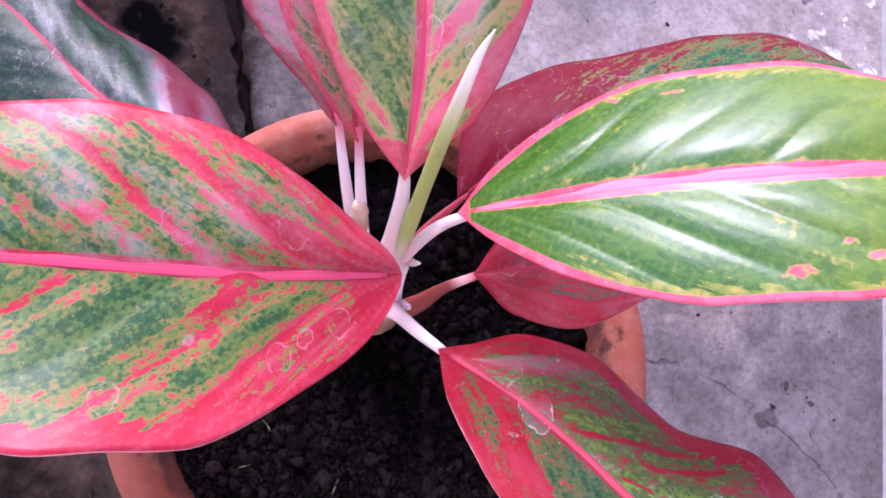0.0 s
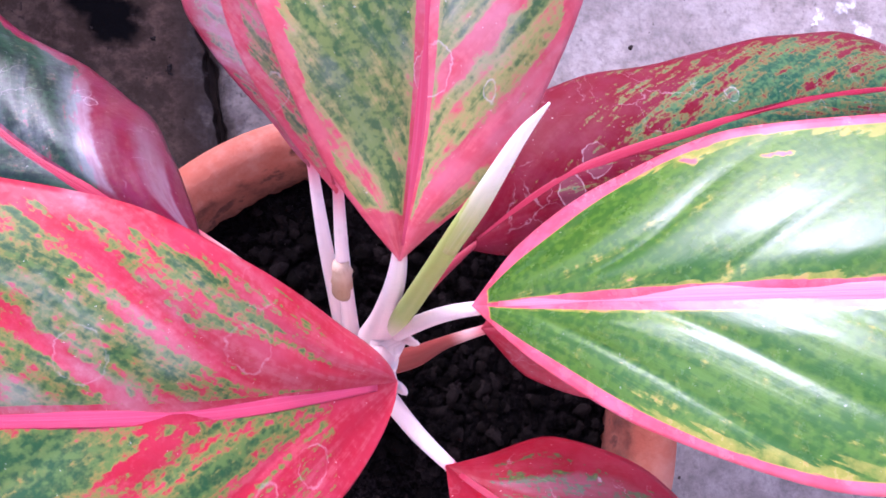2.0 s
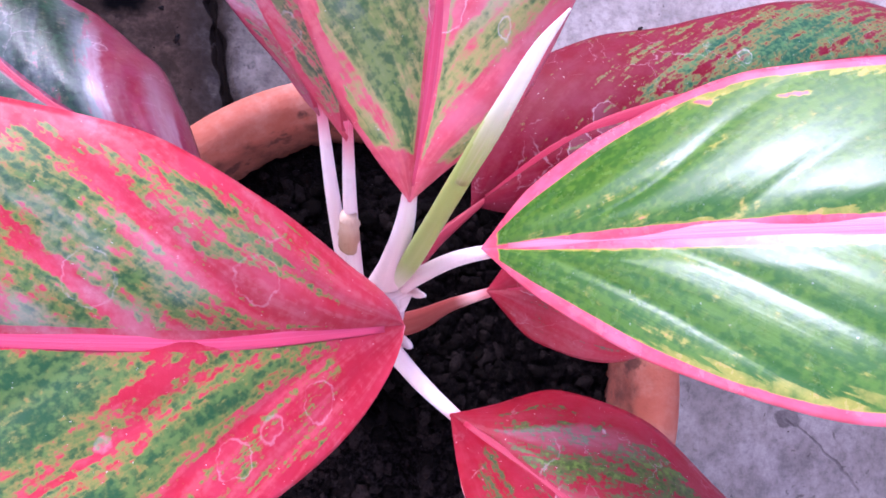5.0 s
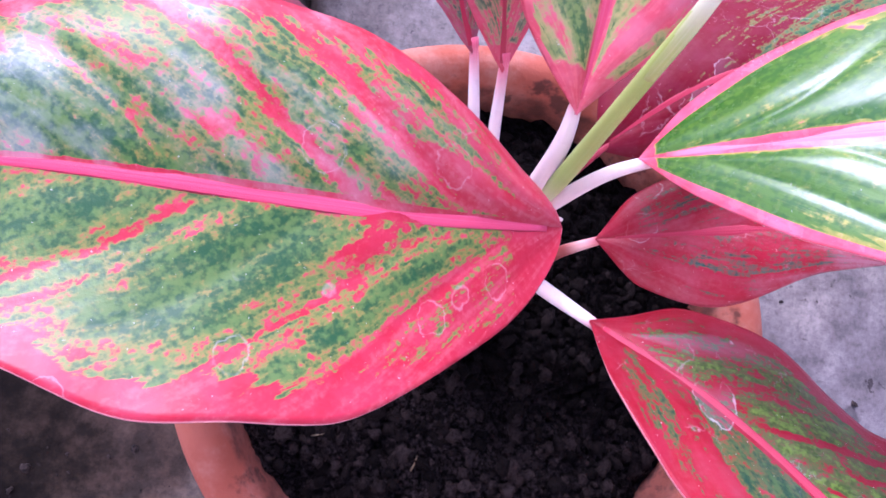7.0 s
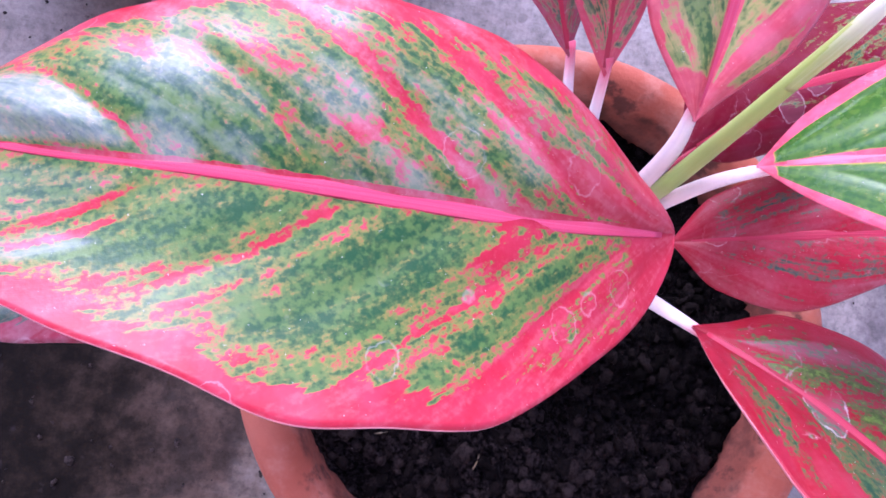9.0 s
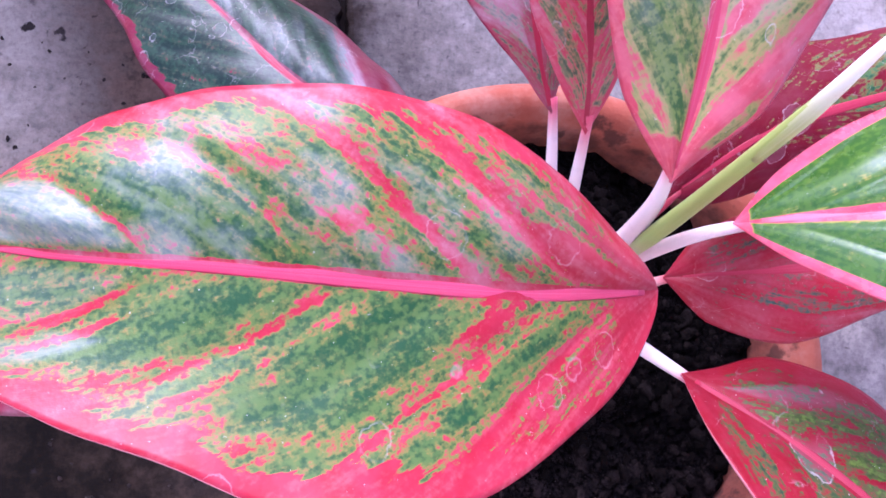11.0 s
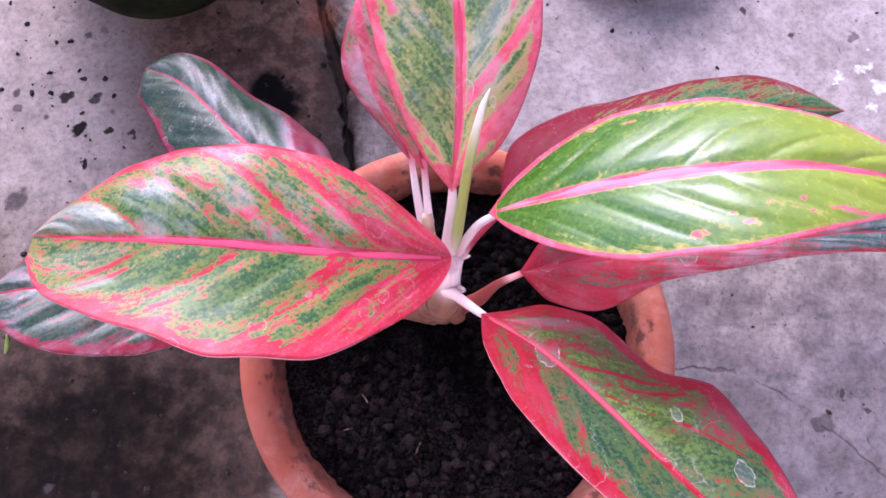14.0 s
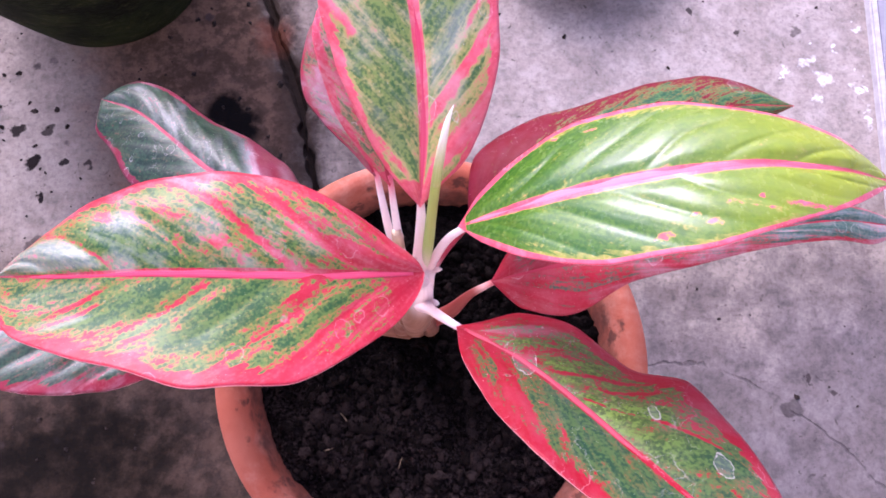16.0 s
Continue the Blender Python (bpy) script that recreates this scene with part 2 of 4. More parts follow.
    height = g.math("MULTIPLY_ADD", mid, 0.6, g.math("MULTIPLY", fine, 0.35))
    height = g.math("MULTIPLY_ADD", fibres, ribbing, height)
    height = g.math("MULTIPLY_ADD", ring, 0.5 * rings, height)
    g.bump(height, relief, 0.0006)
    gloss = g.math("MULTIPLY_ADD", mid, 0.18, rough - 0.06)
    gloss = g.math("MULTIPLY_ADD", film, 0.12 * rings, gloss)
    g.let_through(colour, thin)
    return g.finish(colour, gloss, spec, coat)


def stalk_material(name, low, high, tint, scale=300.0, rough=0.42, end=None, turn=(0.15, 0.85)):
    """Fleshy stalk: pale, finely streaked along its length (UV.y runs along it)."""
    g = Graph(name)
    u, v, _ = g.split(g.coords("UV"))
    streak = g.noise(g.combine(g.math("MULTIPLY", u, 24.0), g.math("MULTIPLY", v, 2.0), 3.0), 1.0, 4.0, 0.6)
    spots = g.noise(g.coords("Object"), scale, 4.0, 0.6)
    colour = g.mix(g.step(v, *turn), low, high)
    if end is not None:
        colour = g.mix(g.step(v, 0.80, 1.0), colour, end)
    colour = g.mix(g.math("MULTIPLY", g.step(streak, 0.45, 0.8), 0.45), colour, tint)
    colour = g.mix(g.math("MULTIPLY", g.step(spots, 0.55, 0.8), 0.30), colour, tuple(c * 0.7 for c in tint))
    g.bump(streak, 0.3, 0.0005)
    g.bsdf.inputs["Subsurface Weight"].default_value = 0.12
    g.bsdf.inputs["Subsurface Radius"].default_value = (0.004, 0.002, 0.0015)
    return g.finish(colour, rough, 0.25)


def terracotta_material():
    g = Graph("terracotta")
    p = g.coords("Object")
    big, small = g.noise(p, 14.0, 4.0, 0.6), g.noise(p, 160.0, 5.0, 0.65)
    colour = g.mix(g.step(big, 0.35, 0.68), (0.30, 0.074, 0.042), (0.37, 0.118, 0.076))
    colour = g.mix(g.math("MULTIPLY", g.step(small, 0.5, 0.8), 0.4), colour, (0.26, 0.065, 0.04))
    chalk = g.math("MULTIPLY", g.step(g.noise(p, 32.0, 5.0, 0.7), 0.44, 0.68), 0.50)
    colour = g.mix(chalk, colour, (0.45, 0.225, 0.170))
    z = g.split(p)[2]
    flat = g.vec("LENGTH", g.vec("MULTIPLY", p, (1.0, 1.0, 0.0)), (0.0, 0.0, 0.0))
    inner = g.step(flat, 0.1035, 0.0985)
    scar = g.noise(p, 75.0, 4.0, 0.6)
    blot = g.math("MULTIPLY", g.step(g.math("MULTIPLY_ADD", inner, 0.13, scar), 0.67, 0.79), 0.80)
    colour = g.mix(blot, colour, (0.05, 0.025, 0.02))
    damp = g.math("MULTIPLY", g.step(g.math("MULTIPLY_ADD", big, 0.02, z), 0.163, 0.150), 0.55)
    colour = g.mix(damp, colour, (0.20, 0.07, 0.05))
    # shadow inside the pot, along with damp, put into the wall's colour
    damp_shade = g.math("MULTIPLY", g.step(flat, 0.0985, 0.0955), g.step(g.math("MULTIPLY_ADD", g.math("SUBTRACT", scar, 0.5), 0.012, z), 0.1655, 0.1595))
    colour = g.mix(g.math("MULTIPLY", damp_shade, g.step(scar, 0.3, 0.6, 0.85, 0.45)), colour, (0.040, 0.019, 0.015))
    g.bump(g.math("MULTIPLY_ADD", small, 0.6, g.math("MULTIPLY_ADD", scar, 0.8, big)), 0.7, 0.0018)
    return g.finish(colour, 0.85, 0.12)


def soil_light(g, p):
    """Where the soil is painted paler, as lit ground clear of the leaves' shade, away from the stem."""
    x, y, _ = g.split(p)
    edge = g.math("MULTIPLY_ADD", g.math("SUBTRACT", g.noise(p, 45.0, 4.0, 0.6), 0.5), 0.07, g.math("MULTIPLY_ADD", x, 0.30, y))
    return g.step(edge, 0.0, -0.048)


def soil_material():
    g = Graph("potting_soil")
    p = g.coords("Object")
    # light on the open soil is put into the colour through this mask
    dry = soil_light(g, p)
    grain, lump = g.noise(p, 520.0, 6.0, 0.7), g.noise(p, 95.0, 4.0, 0.6)
    colour = g.mix(g.step(grain, 0.38, 0.68), (0.0012, 0.0009, 0.0008), (0.010, 0.007, 0.007))
    pale = g.mix(g.step(grain, 0.40, 0.66), (0.0025, 0.0017, 0.0017), (0.044, 0.031, 0.029))
    colour = g.mix(g.math("MULTIPLY", dry, g.step(lump, 0.38, 0.58, 0.35, 1.0)), colour, pale)
    colour = g.mix(g.math("GREATER_THAN", g.noise(p, 900.0, 2.0), 0.765), colour, (0.20, 0.16, 0.14))
    g.bump(g.math("MULTIPLY_ADD", lump, 0.8, grain), 1.0, 0.003)
    return g.finish(colour, 0.9, 0.03)


def crumb_material():
    g = Graph("soil_crumb")
    p = g.coords("Object")
    own = g.node("ShaderNodeNewGeometry").outputs["Random Per Island"]
    grain = g.noise(p, 700.0, 5.0, 0.7)
    colour = g.mix(g.step(own, 0.3, 1.0), (0.002, 0.0014, 0.001), (0.014, 0.010, 0.009))
    colour = g.mix(g.math("MULTIPLY", soil_light(g, p), 0.85), colour, g.mix(g.step(own, 0.0, 0.9), (0.006, 0.0042, 0.0038), (0.038, 0.026, 0.023)))
    colour = g.mix(g.math("MULTIPLY", g.step(grain, 0.45, 0.66), 0.75), colour, (0.003, 0.002, 0.002))
    g.bump(grain, 1.0, 0.0016)
    return g.finish(colour, 0.9, 0.04)


FLOOR_SPOTS = [  # x, y, radius in metres, darkness
    (-0.296, 0.185, 0.011, 0.9), (-0.309, 0.213, 0.010, 0.8), (-0.287, 0.211, 0.008, 0.7), (-0.289, 0.156, 0.006, 0.9),
    (-0.274, 0.183, 0.006, 0.8), (-0.252, 0.182, 0.006, 0.7), (-0.335, 0.125, 0.015, 0.55), (-0.290, 0.118, 0.011, 0.5),
    (0.268, -0.031, 0.012, 0.45), (0.274, 0.279, 0.006, 0.7), (0.237, 0.300, 0.005, 0.7), (0.285, -0.010, 0.004, 0.6),
    (-0.226, 0.210, 0.006, 0.7), (0.300, -0.020, 0.004, 0.6), (0.325, 0.280, 0.008, 0.5)]
PAINT_SPOTS = [(0.331, 0.252, 0.012), (0.340, 0.236, 0.012), (0.368, 0.223, 0.010), (0.375, 0.228, 0.006), (0.374, 0.208, 0.007), (0.372, 0.195, 0.008), (0.307, 0.241, 0.005), (0.332, 0.216, 0.007), (0.356, 0.260, 0.005), (0.377, 0.280, 0.007), (0.337, 0.268, 0.006), (0.369, 0.242, 0.005)]


def concrete_material():
    g = Graph("old_concrete")
    p = g.coords("Object")
    x, y, _ = g.split(p)
    n1, n2, n3 = g.noise(p, 3.2, 5.0, 0.6), g.noise(p, 22.0, 6.0, 0.65), g.noise(p, 240.0, 5.0, 0.7)
    colour = g.mix(g.step(n1, 0.32, 0.68), (0.172, 0.148, 0.138), (0.288, 0.252, 0.236))
    colour = g.mix(g.math("MULTIPLY", g.step(n2, 0.40, 0.68), 0.60), colour, (0.345, 0.305, 0.288))
    colour = g.mix(g.math("MULTIPLY", g.step(n3, 0.52, 0.75), 0.55), colour, (0.060, 0.054, 0.052))
    n4 = g.noise(p, 75.0, 5.0, 0.7)
    colour = g.mix(g.math("MULTIPLY", g.step(n4, 0.50, 0.70), 0.36), colour, (0.090, 0.078, 0.074))
    colour = g.mix(g.math("MULTIPLY", g.step(n4, 0.46, 0.30), 0.35), colour, (0.365, 0.328, 0.308))
    warmth = g.step(x, -0.05, -0.25)
    colour = g.mix(g.math("MULTIPLY_ADD", warmth, 0.33, 0.62), colour, g.mix(1.0, colour, (1.01, 0.95, 0.80), "MULTIPLY"))
    patch = g.step(g.noise(g.vec("ADD", p, (3.1, 1.7, 0.0)), 9.0, 5.0, 0.6), 0.50, 0.66)
    colour = g.mix(g.math("MULTIPLY", patch, 0.36), colour, (0.085, 0.076, 0.072))
    pale = g.math("MULTIPLY", g.step(g.math("MULTIPLY_ADD", y, 0.2, x), -0.03, 0.06), g.step(g.math("MULTIPLY_ADD", n2, 0.06, y), 0.12, 0.26))
    colour = g.mix(g.math("MULTIPLY", pale, 0.42), colour, g.mix(g.step(n2, 0.35, 0.65), (0.34, 0.295, 0.275), (0.47, 0.42, 0.40)))
    west = g.math("MULTIPLY", g.step(x, -0.20, -0.27), g.step(g.math("MULTIPLY_ADD", n2, 0.06, y), 0.09, 0.20))
    colour = g.mix(g.math("MULTIPLY", west, 0.45), colour, g.mix(g.step(n2, 0.35, 0.65), (0.33, 0.285, 0.262), (0.44, 0.39, 0.365)))
    # earth-brown stained stretch on this side of the joint
    warp = g.math("MULTIPLY_ADD", g.math("SUBTRACT", n2, 0.5), 0.10, g.math("MULTIPLY", g.math("SUBTRACT", g.noise(p, 7.0, 4.0), 0.5), 0.09))
    jx = g.math("ADD", g.math("MULTIPLY_ADD", y, 0.22, x), warp)
    mott = g.math("MULTIPLY_ADD", n4, 0.6, g.math("MULTIPLY", n2, 0.4))
    brown = g.math("MULTIPLY", g.step(jx, -0.245, -0.165), g.step(jx, -0.030, -0.060))
    brown = g.math("MULTIPLY", brown, g.step(g.math("ADD", y, warp), 0.02, 0.14))
    brown = g.math("MULTIPLY", brown, g.step(y, 0.95, 0.5))
    colour = g.mix(g.math("MULTIPLY", brown, 0.92), colour, g.mix(g.step(mott, 0.43, 0.60), (0.045, 0.024, 0.014), (0.165, 0.098, 0.066)))
    seam = g.math("ABSOLUTE", g.math("ADD", g.math("MULTIPLY_ADD", y, 0.165, x), g.math("MULTIPLY_ADD", warp, 0.25, 0.058)))
    colour = g.mix(g.math("MULTIPLY", g.step(seam, 0.024, 0.006), g.step(n4, 0.25, 0.6, 0.35, 0.85)), colour, (0.040, 0.028, 0.022))
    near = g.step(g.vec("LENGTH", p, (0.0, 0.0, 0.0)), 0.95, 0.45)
    # brown ground left of the pot, with the shadow there painted in
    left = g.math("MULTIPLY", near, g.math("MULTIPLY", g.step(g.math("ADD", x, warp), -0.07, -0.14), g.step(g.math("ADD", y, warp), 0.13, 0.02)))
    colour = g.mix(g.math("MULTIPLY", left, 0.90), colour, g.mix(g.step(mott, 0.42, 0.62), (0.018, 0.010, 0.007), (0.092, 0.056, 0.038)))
    # near-black lower left corner: shadow put into the floor colour
    corner_shade = g.math("MULTIPLY", near, g.math("MULTIPLY", g.step(g.math("MULTIPLY_ADD", warp, 1.3, x), -0.13, -0.23), g.step(g.math("MULTIPLY_ADD", warp, 1.3, y), 0.03, -0.045)))
    colour = g.mix(g.math("MULTIPLY", corner_shade, 0.92), colour, g.mix(g.step(mott, 0.45, 0.70), (0.003, 0.002, 0.0015), (0.028, 0.018, 0.013)))
    # lower right of the floor: shade painted as a darker bluish grey
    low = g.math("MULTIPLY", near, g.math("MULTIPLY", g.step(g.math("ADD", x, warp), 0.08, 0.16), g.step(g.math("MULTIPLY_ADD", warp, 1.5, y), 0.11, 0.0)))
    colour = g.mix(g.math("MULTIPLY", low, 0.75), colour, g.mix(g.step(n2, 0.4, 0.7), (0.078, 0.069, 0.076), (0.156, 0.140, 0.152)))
    # grime flecks
    cell = g.voronoi(g.vec("ADD", p, g.combine(g.math("MULTIPLY", n2, 0.02), g.math("MULTIPLY", n3, 0.006), 0.0)), 46.0)
    fleck = g.math("MULTIPLY", g.step(cell, 0.20, 0.11), g.step(g.noise(p, 8.0, 3.0), 0.47, 0.60))
    fleck = g.math("MULTIPLY", fleck, g.step(x, 0.10, -0.15, 0.25, 0.9))
    colour = g.mix(fleck, colour, (0.055, 0.042, 0.042))
    wob = g.combine(g.math("MULTIPLY", g.math("SUBTRACT", g.noise(p, 75.0, 4.0), 0.5), 0.018), g.math("MULTIPLY", g.math("SUBTRACT", g.noise(p, 95.0, 4.0), 0.5), 0.018), 0.0)
    pw = g.vec("ADD", p, wob)
    for sx, sy, r, k in FLOOR_SPOTS:
        dist = g.vec("DISTANCE", pw, (sx, sy, 0.0))
        colour = g.mix(g.step(dist, r * 0.66, r * 0.42, 0.0, min(1.0, k * 1.2)), colour, (0.016, 0.011, 0.011))
    hole = g.math("MINIMUM", g.vec("DISTANCE", pw, (-0.150, 0.223, 0.0)), g.vec("DISTANCE", pw, (-0.139, 0.209, 0.0)))
    colour = g.mix(g.step(hole, 0.019, 0.010), colour, (0.004, 0.003, 0.003))
    colour = g.mix(g.step(g.split(p)[2], -0.0005, -0.005), colour, (0.026, 0.018, 0.014))
    rust = g.step(g.vec("DISTANCE", pw, (-0.113, 0.288, 0.0)), 0.022, 0.008, 0.0, 0.55)
    colour = g.mix(rust, colour, (0.20, 0.065, 0.035))
    for sx, sy, r in PAINT_SPOTS:
        dist = g.vec("DISTANCE", g.vec("ADD", pw, wob), (sx, sy, 0.0))
        colour = g.mix(g.step(dist, r * 0.66, r * 0.15, 0.0, 0.75), colour, (0.80, 0.78, 0.80))
    # hairline crack that wanders across the bare slab
    cx = g.math("SUBTRACT", x, 0.198)
    cy = g.math("ADD", y, g.math("MULTIPLY", g.math("SUBTRACT", g.noise(p, 22.0, 5.0, 0.6), 0.5), 0.034))
    cy = g.math("ADD", cy, g.math("MULTIPLY", cx, g.math("MULTIPLY_ADD", cx, 4.1, 0.2)))
    line = g.math("ABSOLUTE", g.math("SUBTRACT", cy, 0.005))
    crack = g.math("MULTIPLY", g.step(line, 0.0018, 0.0004), g.math("MULTIPLY", g.step(x, 0.13, 0.17), g.step(g.noise(p, 30.0, 3.0), 0.40, 0.55)))
    colour = g.mix(g.math("MULTIPLY", crack, 0.5), colour, (0.05, 0.04, 0.045))
    pits = g.math("MULTIPLY", g.step(g.voronoi(pw, 150.0), 0.22, 0.08), g.step(g.noise(p, 35.0, 3.0), 0.45, 0.6))
    colour = g.mix(g.math("MULTIPLY", pits, 0.6), colour, (0.025, 0.018, 0.016))
    grain = g.step(g.math("MULTIPLY_ADD", n3, 0.55, g.math("MULTIPLY", n4, 0.55)), 0.40, 0.70, 1.00, 0.68)
    colour = g.mix(1.0, colour, g.combine(grain, grain, grain), "MULTIPLY")
    height = g.math("MULTIPLY_ADD", n2, 1.2, g.math("MULTIPLY", n3, 0.5))
    height = g.math("SUBTRACT", height, g.math("MULTIPLY", crack, 1.0))
    g.bump(height, 0.55, 0.003)
    return g.finish(colour, g.math("MULTIPLY_ADD", n2, 0.25, 0.66), 0.06)


def mossy_material(name, one, two, three):
    g = Graph(name)
    p = g.coords("Object")
    a, b = g.noise(p, 26.0, 5.0, 0.65), g.noise(p, 150.0, 5.0, 0.7)
    colour = g.mix(g.step(a, 0.36, 0.62), one, two)
    colour = g.mix(g.math("MULTIPLY", g.step(b, 0.5, 0.75), 0.7), colour, three)
    g.bump(g.math("ADD", a, b), 0.6, 0.002)
    return g.finish(colour, 0.85, 0.08)


def plain_grain(name, one, two, scale, rough):
    g = Graph(name)
    p = g.coords("Object")
    n = g.noise(p, scale, 5.0, 0.65)
    g.bump(n, 0.4, 0.001)
    return g.finish(g.mix(g.step(n, 0.35, 0.7), one, two), rough, 0.12)


RED = (0.392, 0.0148, 0.030)
MAT_FRONT = leaf_material("leaf_red_green", 2.0, (0.020, 0.074, 0.022), (0.092, 0.158, 0.034), (0.195, 0.185, 0.038), RED, 0.334, sheens=[(0, 0.665, 0.95, 0.03, 0.80, 0.32), (0, 0.49, 0.60, 0.30, 0.9, 0.16), (1, 0.66, 0.86, 0.05, 0.8, 0.08), (1, 0.565, 0.66, 0.45, 0.95, 0.28)], rings=0.17, fill=0.05, ring_scale=78.0, margin=0.755, base=0.12, blush=0.16, sheen=0.27, loose=0.42, sheen_side=0, spec=0.23, rough=0.30, spread=0.85, ribbing=0.15,
    bands=[(0, 0.280, 0.020, 0.02, 0.98, 0.25), (0, 0.120, 0.030, 0.05, 0.95, 0.24), (0, 0.055, 0.060, 0.02, 0.52, 0.26), (0, 0.0, 0.040, 0.50, 0.95, -0.16), (0, 0.475, 0.009, 0.06, 0.7, 0.14), (0, 0.665, 0.009, 0.0, 0.6, 0.14),
           (0, 0.40, 0.035, 0.46, 0.72, 0.13), (0, 0.37, 0.05, 0.12, 0.4, 0.10), (0, 0.57, 0.085, 0.05, 0.62, -0.18), (0, 0.53, 0.03, 0.5, 0.8, 0.14), (0, 0.21, 0.04, 0.1, 0.8, -0.06),
           (1, 0.455, 0.017, 0.02, 0.80, 0.20), (1, 0.410, 0.013, 0.14, 0.80, 0.17), (1, 0.226, 0.026, 0.04, 0.34, 0.24), (1, 0.190, 0.009, 0.25, 0.95, 0.17), (1, 0.052, 0.022, 0.28, 1.0, 0.20), (1, 0.655, 0.018, 0.08, 0.6, 0.20), (1, 0.61, 0.014, 0.3, 0.85, 0.20),
           (1, 0.120, 0.035, 0.12, 0.92, -0.15), (1, 0.315, 0.085, 0.05, 0.78, -0.19), (1, 0.55, 0.065, 0.05, 0.72, -0.18), (1, 0.285, 0.03, 0.58, 0.95, 0.14)])
MAT_GREEN = leaf_material("leaf_bright_green", 5.0, (0.030, 0.108, 0.008), (0.072, 0.165, 0.012), (0.29, 0.285, 0.040), (0.60, 0.070, 0.110), 0.10, rough=0.23, relief=0.18, spec=0.50, halo=0.38, ragged=0.2, margin=0.905, base=0.026, base_margin=0.20, rings=0.0, tip=0.93, tip_margin=0.22, coat=0.04, sheen=0.02, rib=0.085, warm=(0.26, 0.32, 0.012), ribbing=0.25, loose=0.7,
    bands=[(0, 0.405, 0.024, 0.18, 0.85, 0.24), (0, 0.29, 0.02, 0.3, 0.75, 0.16), (0, 0.47, 0.03, 0.6, 1.0, 0.40), (1, 0.39, 0.012, 0.2, 0.6, 0.12), (1, 0.02, 0.02, 0.0, 0.5, 0.16), (1, 0.20, 0.02, 0.03, 0.2, 0.16)],
    spots=[(0.0748, 0.0162, 0.0010), (0.0625, 0.0140, 0.0009), (0.0702, 0.0192, 0.0006), (0.0400, 0.0570, 0.0008), (0.0500, 0.0562, 0.0005), (0.0600, 0.0128, 0.0005), (0.0890, 0.0230, 0.0005)])
MAT_UPRIGHT = leaf_material("leaf_upright", 9.0, (0.045, 0.118, 0.028), (0.180, 0.255, 0.055), (0.38, 0.345, 0.10), (0.60, 0.060, 0.088), 0.300, soft=2.4, sheens=[(0, 0.30, 0.47, 0.08, 0.85, 0.30), (0, 0.56, 0.75, 0.1, 0.8, 0.22)], rib=0.085, rings=0.42, fill=0.16, ring_scale=80.0, margin=0.83, ragged=0.5, spread=1.15, sheen=0.24, thin=0.10, flecks=0.45, grains=0.34, halo=0.36, stretch=0.6, blush=0.03, loose=0.6, spec=0.45, rough=0.32,
    bands=[(0, 0.240, 0.040, 0.05, 1.0, 0.34), (0, 0.345, 0.026, 0.55, 0.95, 0.20), (0, 0.00, 0.11, 0.12, 1.0, 0.32), (0, 0.13, 0.06, 0.1, 1.0, 0.14), (0, 0.175, 0.026, 0.46, 0.85, -0.16), (0, 0.50, 0.08, 0.08, 0.6, -0.14),
           (1, -0.05, 0.05, 0.35, 0.95, 0.15), (1, 0.31, 0.05, 0.64, 1.0, 0.26), (1, 0.07, 0.05, 0.15, 0.75, -0.12), (1, 0.30, 0.10, 0.08, 0.5, -0.08)])
MAT_LOWER = leaf_material("leaf_lower", 14.0, (0.012, 0.046, 0.022), (0.056, 0.104, 0.030), (0.090, 0.088, 0.026), (0.245, 0.0035, 0.012), 0.335, pallor=0.14, stretch=1.0, flecks=0.60, grains=0.60, ring_scale=66.0, rings=0.42, fill=0.20, margin=0.74, ragged=0.7, sheen=0.04, sheens=[(1, -0.02, 0.11, 0.25, 0.9, 0.15)], scratch=0.16, spread=0.9, blush=0.16, spec=0.14, rough=0.36, loose=0.6, half_tint=(1, (0.115, 0.175, 0.020), 0.85),
    bands=[(1, 0.278, 0.013, 0.1, 0.95, 0.28), (1, 0.340, 0.012, 0.3, 0.8, 0.22), (1, 0.350, 0.016, 0.05, 0.8, 0.28, 0.33), (1, 0.10, 0.05, 0.05, 0.45, -0.10), (1, 0.44, 0.05, 0.05, 0.6, -0.16), (1, 0.60, 0.06, 0.05, 0.8, -0.16),
           (0, 0.12, 0.08, 0.05, 0.75, 0.13), (0, 0.035, 0.025, 0.1, 0.6, -0.12), (0, 0.40, 0.16, 0.05, 0.72, -0.13), (0, 0.66, 0.14, 0.05, 0.72, -0.13), (0, 0.285, 0.014, 0.42, 0.6, 0.26), (0, 0.40, 0.012, 0.20, 0.36, 0.24), (0, 0.36, 0.013, 0.62, 0.75, 0.26)])
MAT_CRIMSON = leaf_material("leaf_crimson", 21.0, (0.050, 0.085, 0.040), (0.150, 0.170, 0.060), (0.36, 0.20, 0.10), (0.50, 0.020, 0.050), 0.45, stretch=0.6, rings=0.4, fill=0.2, margin=0.70, thin=0.08, spec=0.50, rough=0.32, sheen=0.26, scratch=0.16)
MAT_TALL = leaf_material("leaf_tall", 41.0, (0.030, 0.055, 0.035), (0.090, 0.110, 0.050), (0.22, 0.12, 0.07), (0.25, 0.007, 0.026), 0.52, pallor=0.3, stretch=0.6, rings=0.45, fill=0.3, ring_scale=110.0, sheens=[(1, 0.10, 0.5, 0.3, 1.0, 0.25)], margin=0.76, thin=0.06, spec=0.60, rough=0.30, sheen=0.34, scratch=0.20)
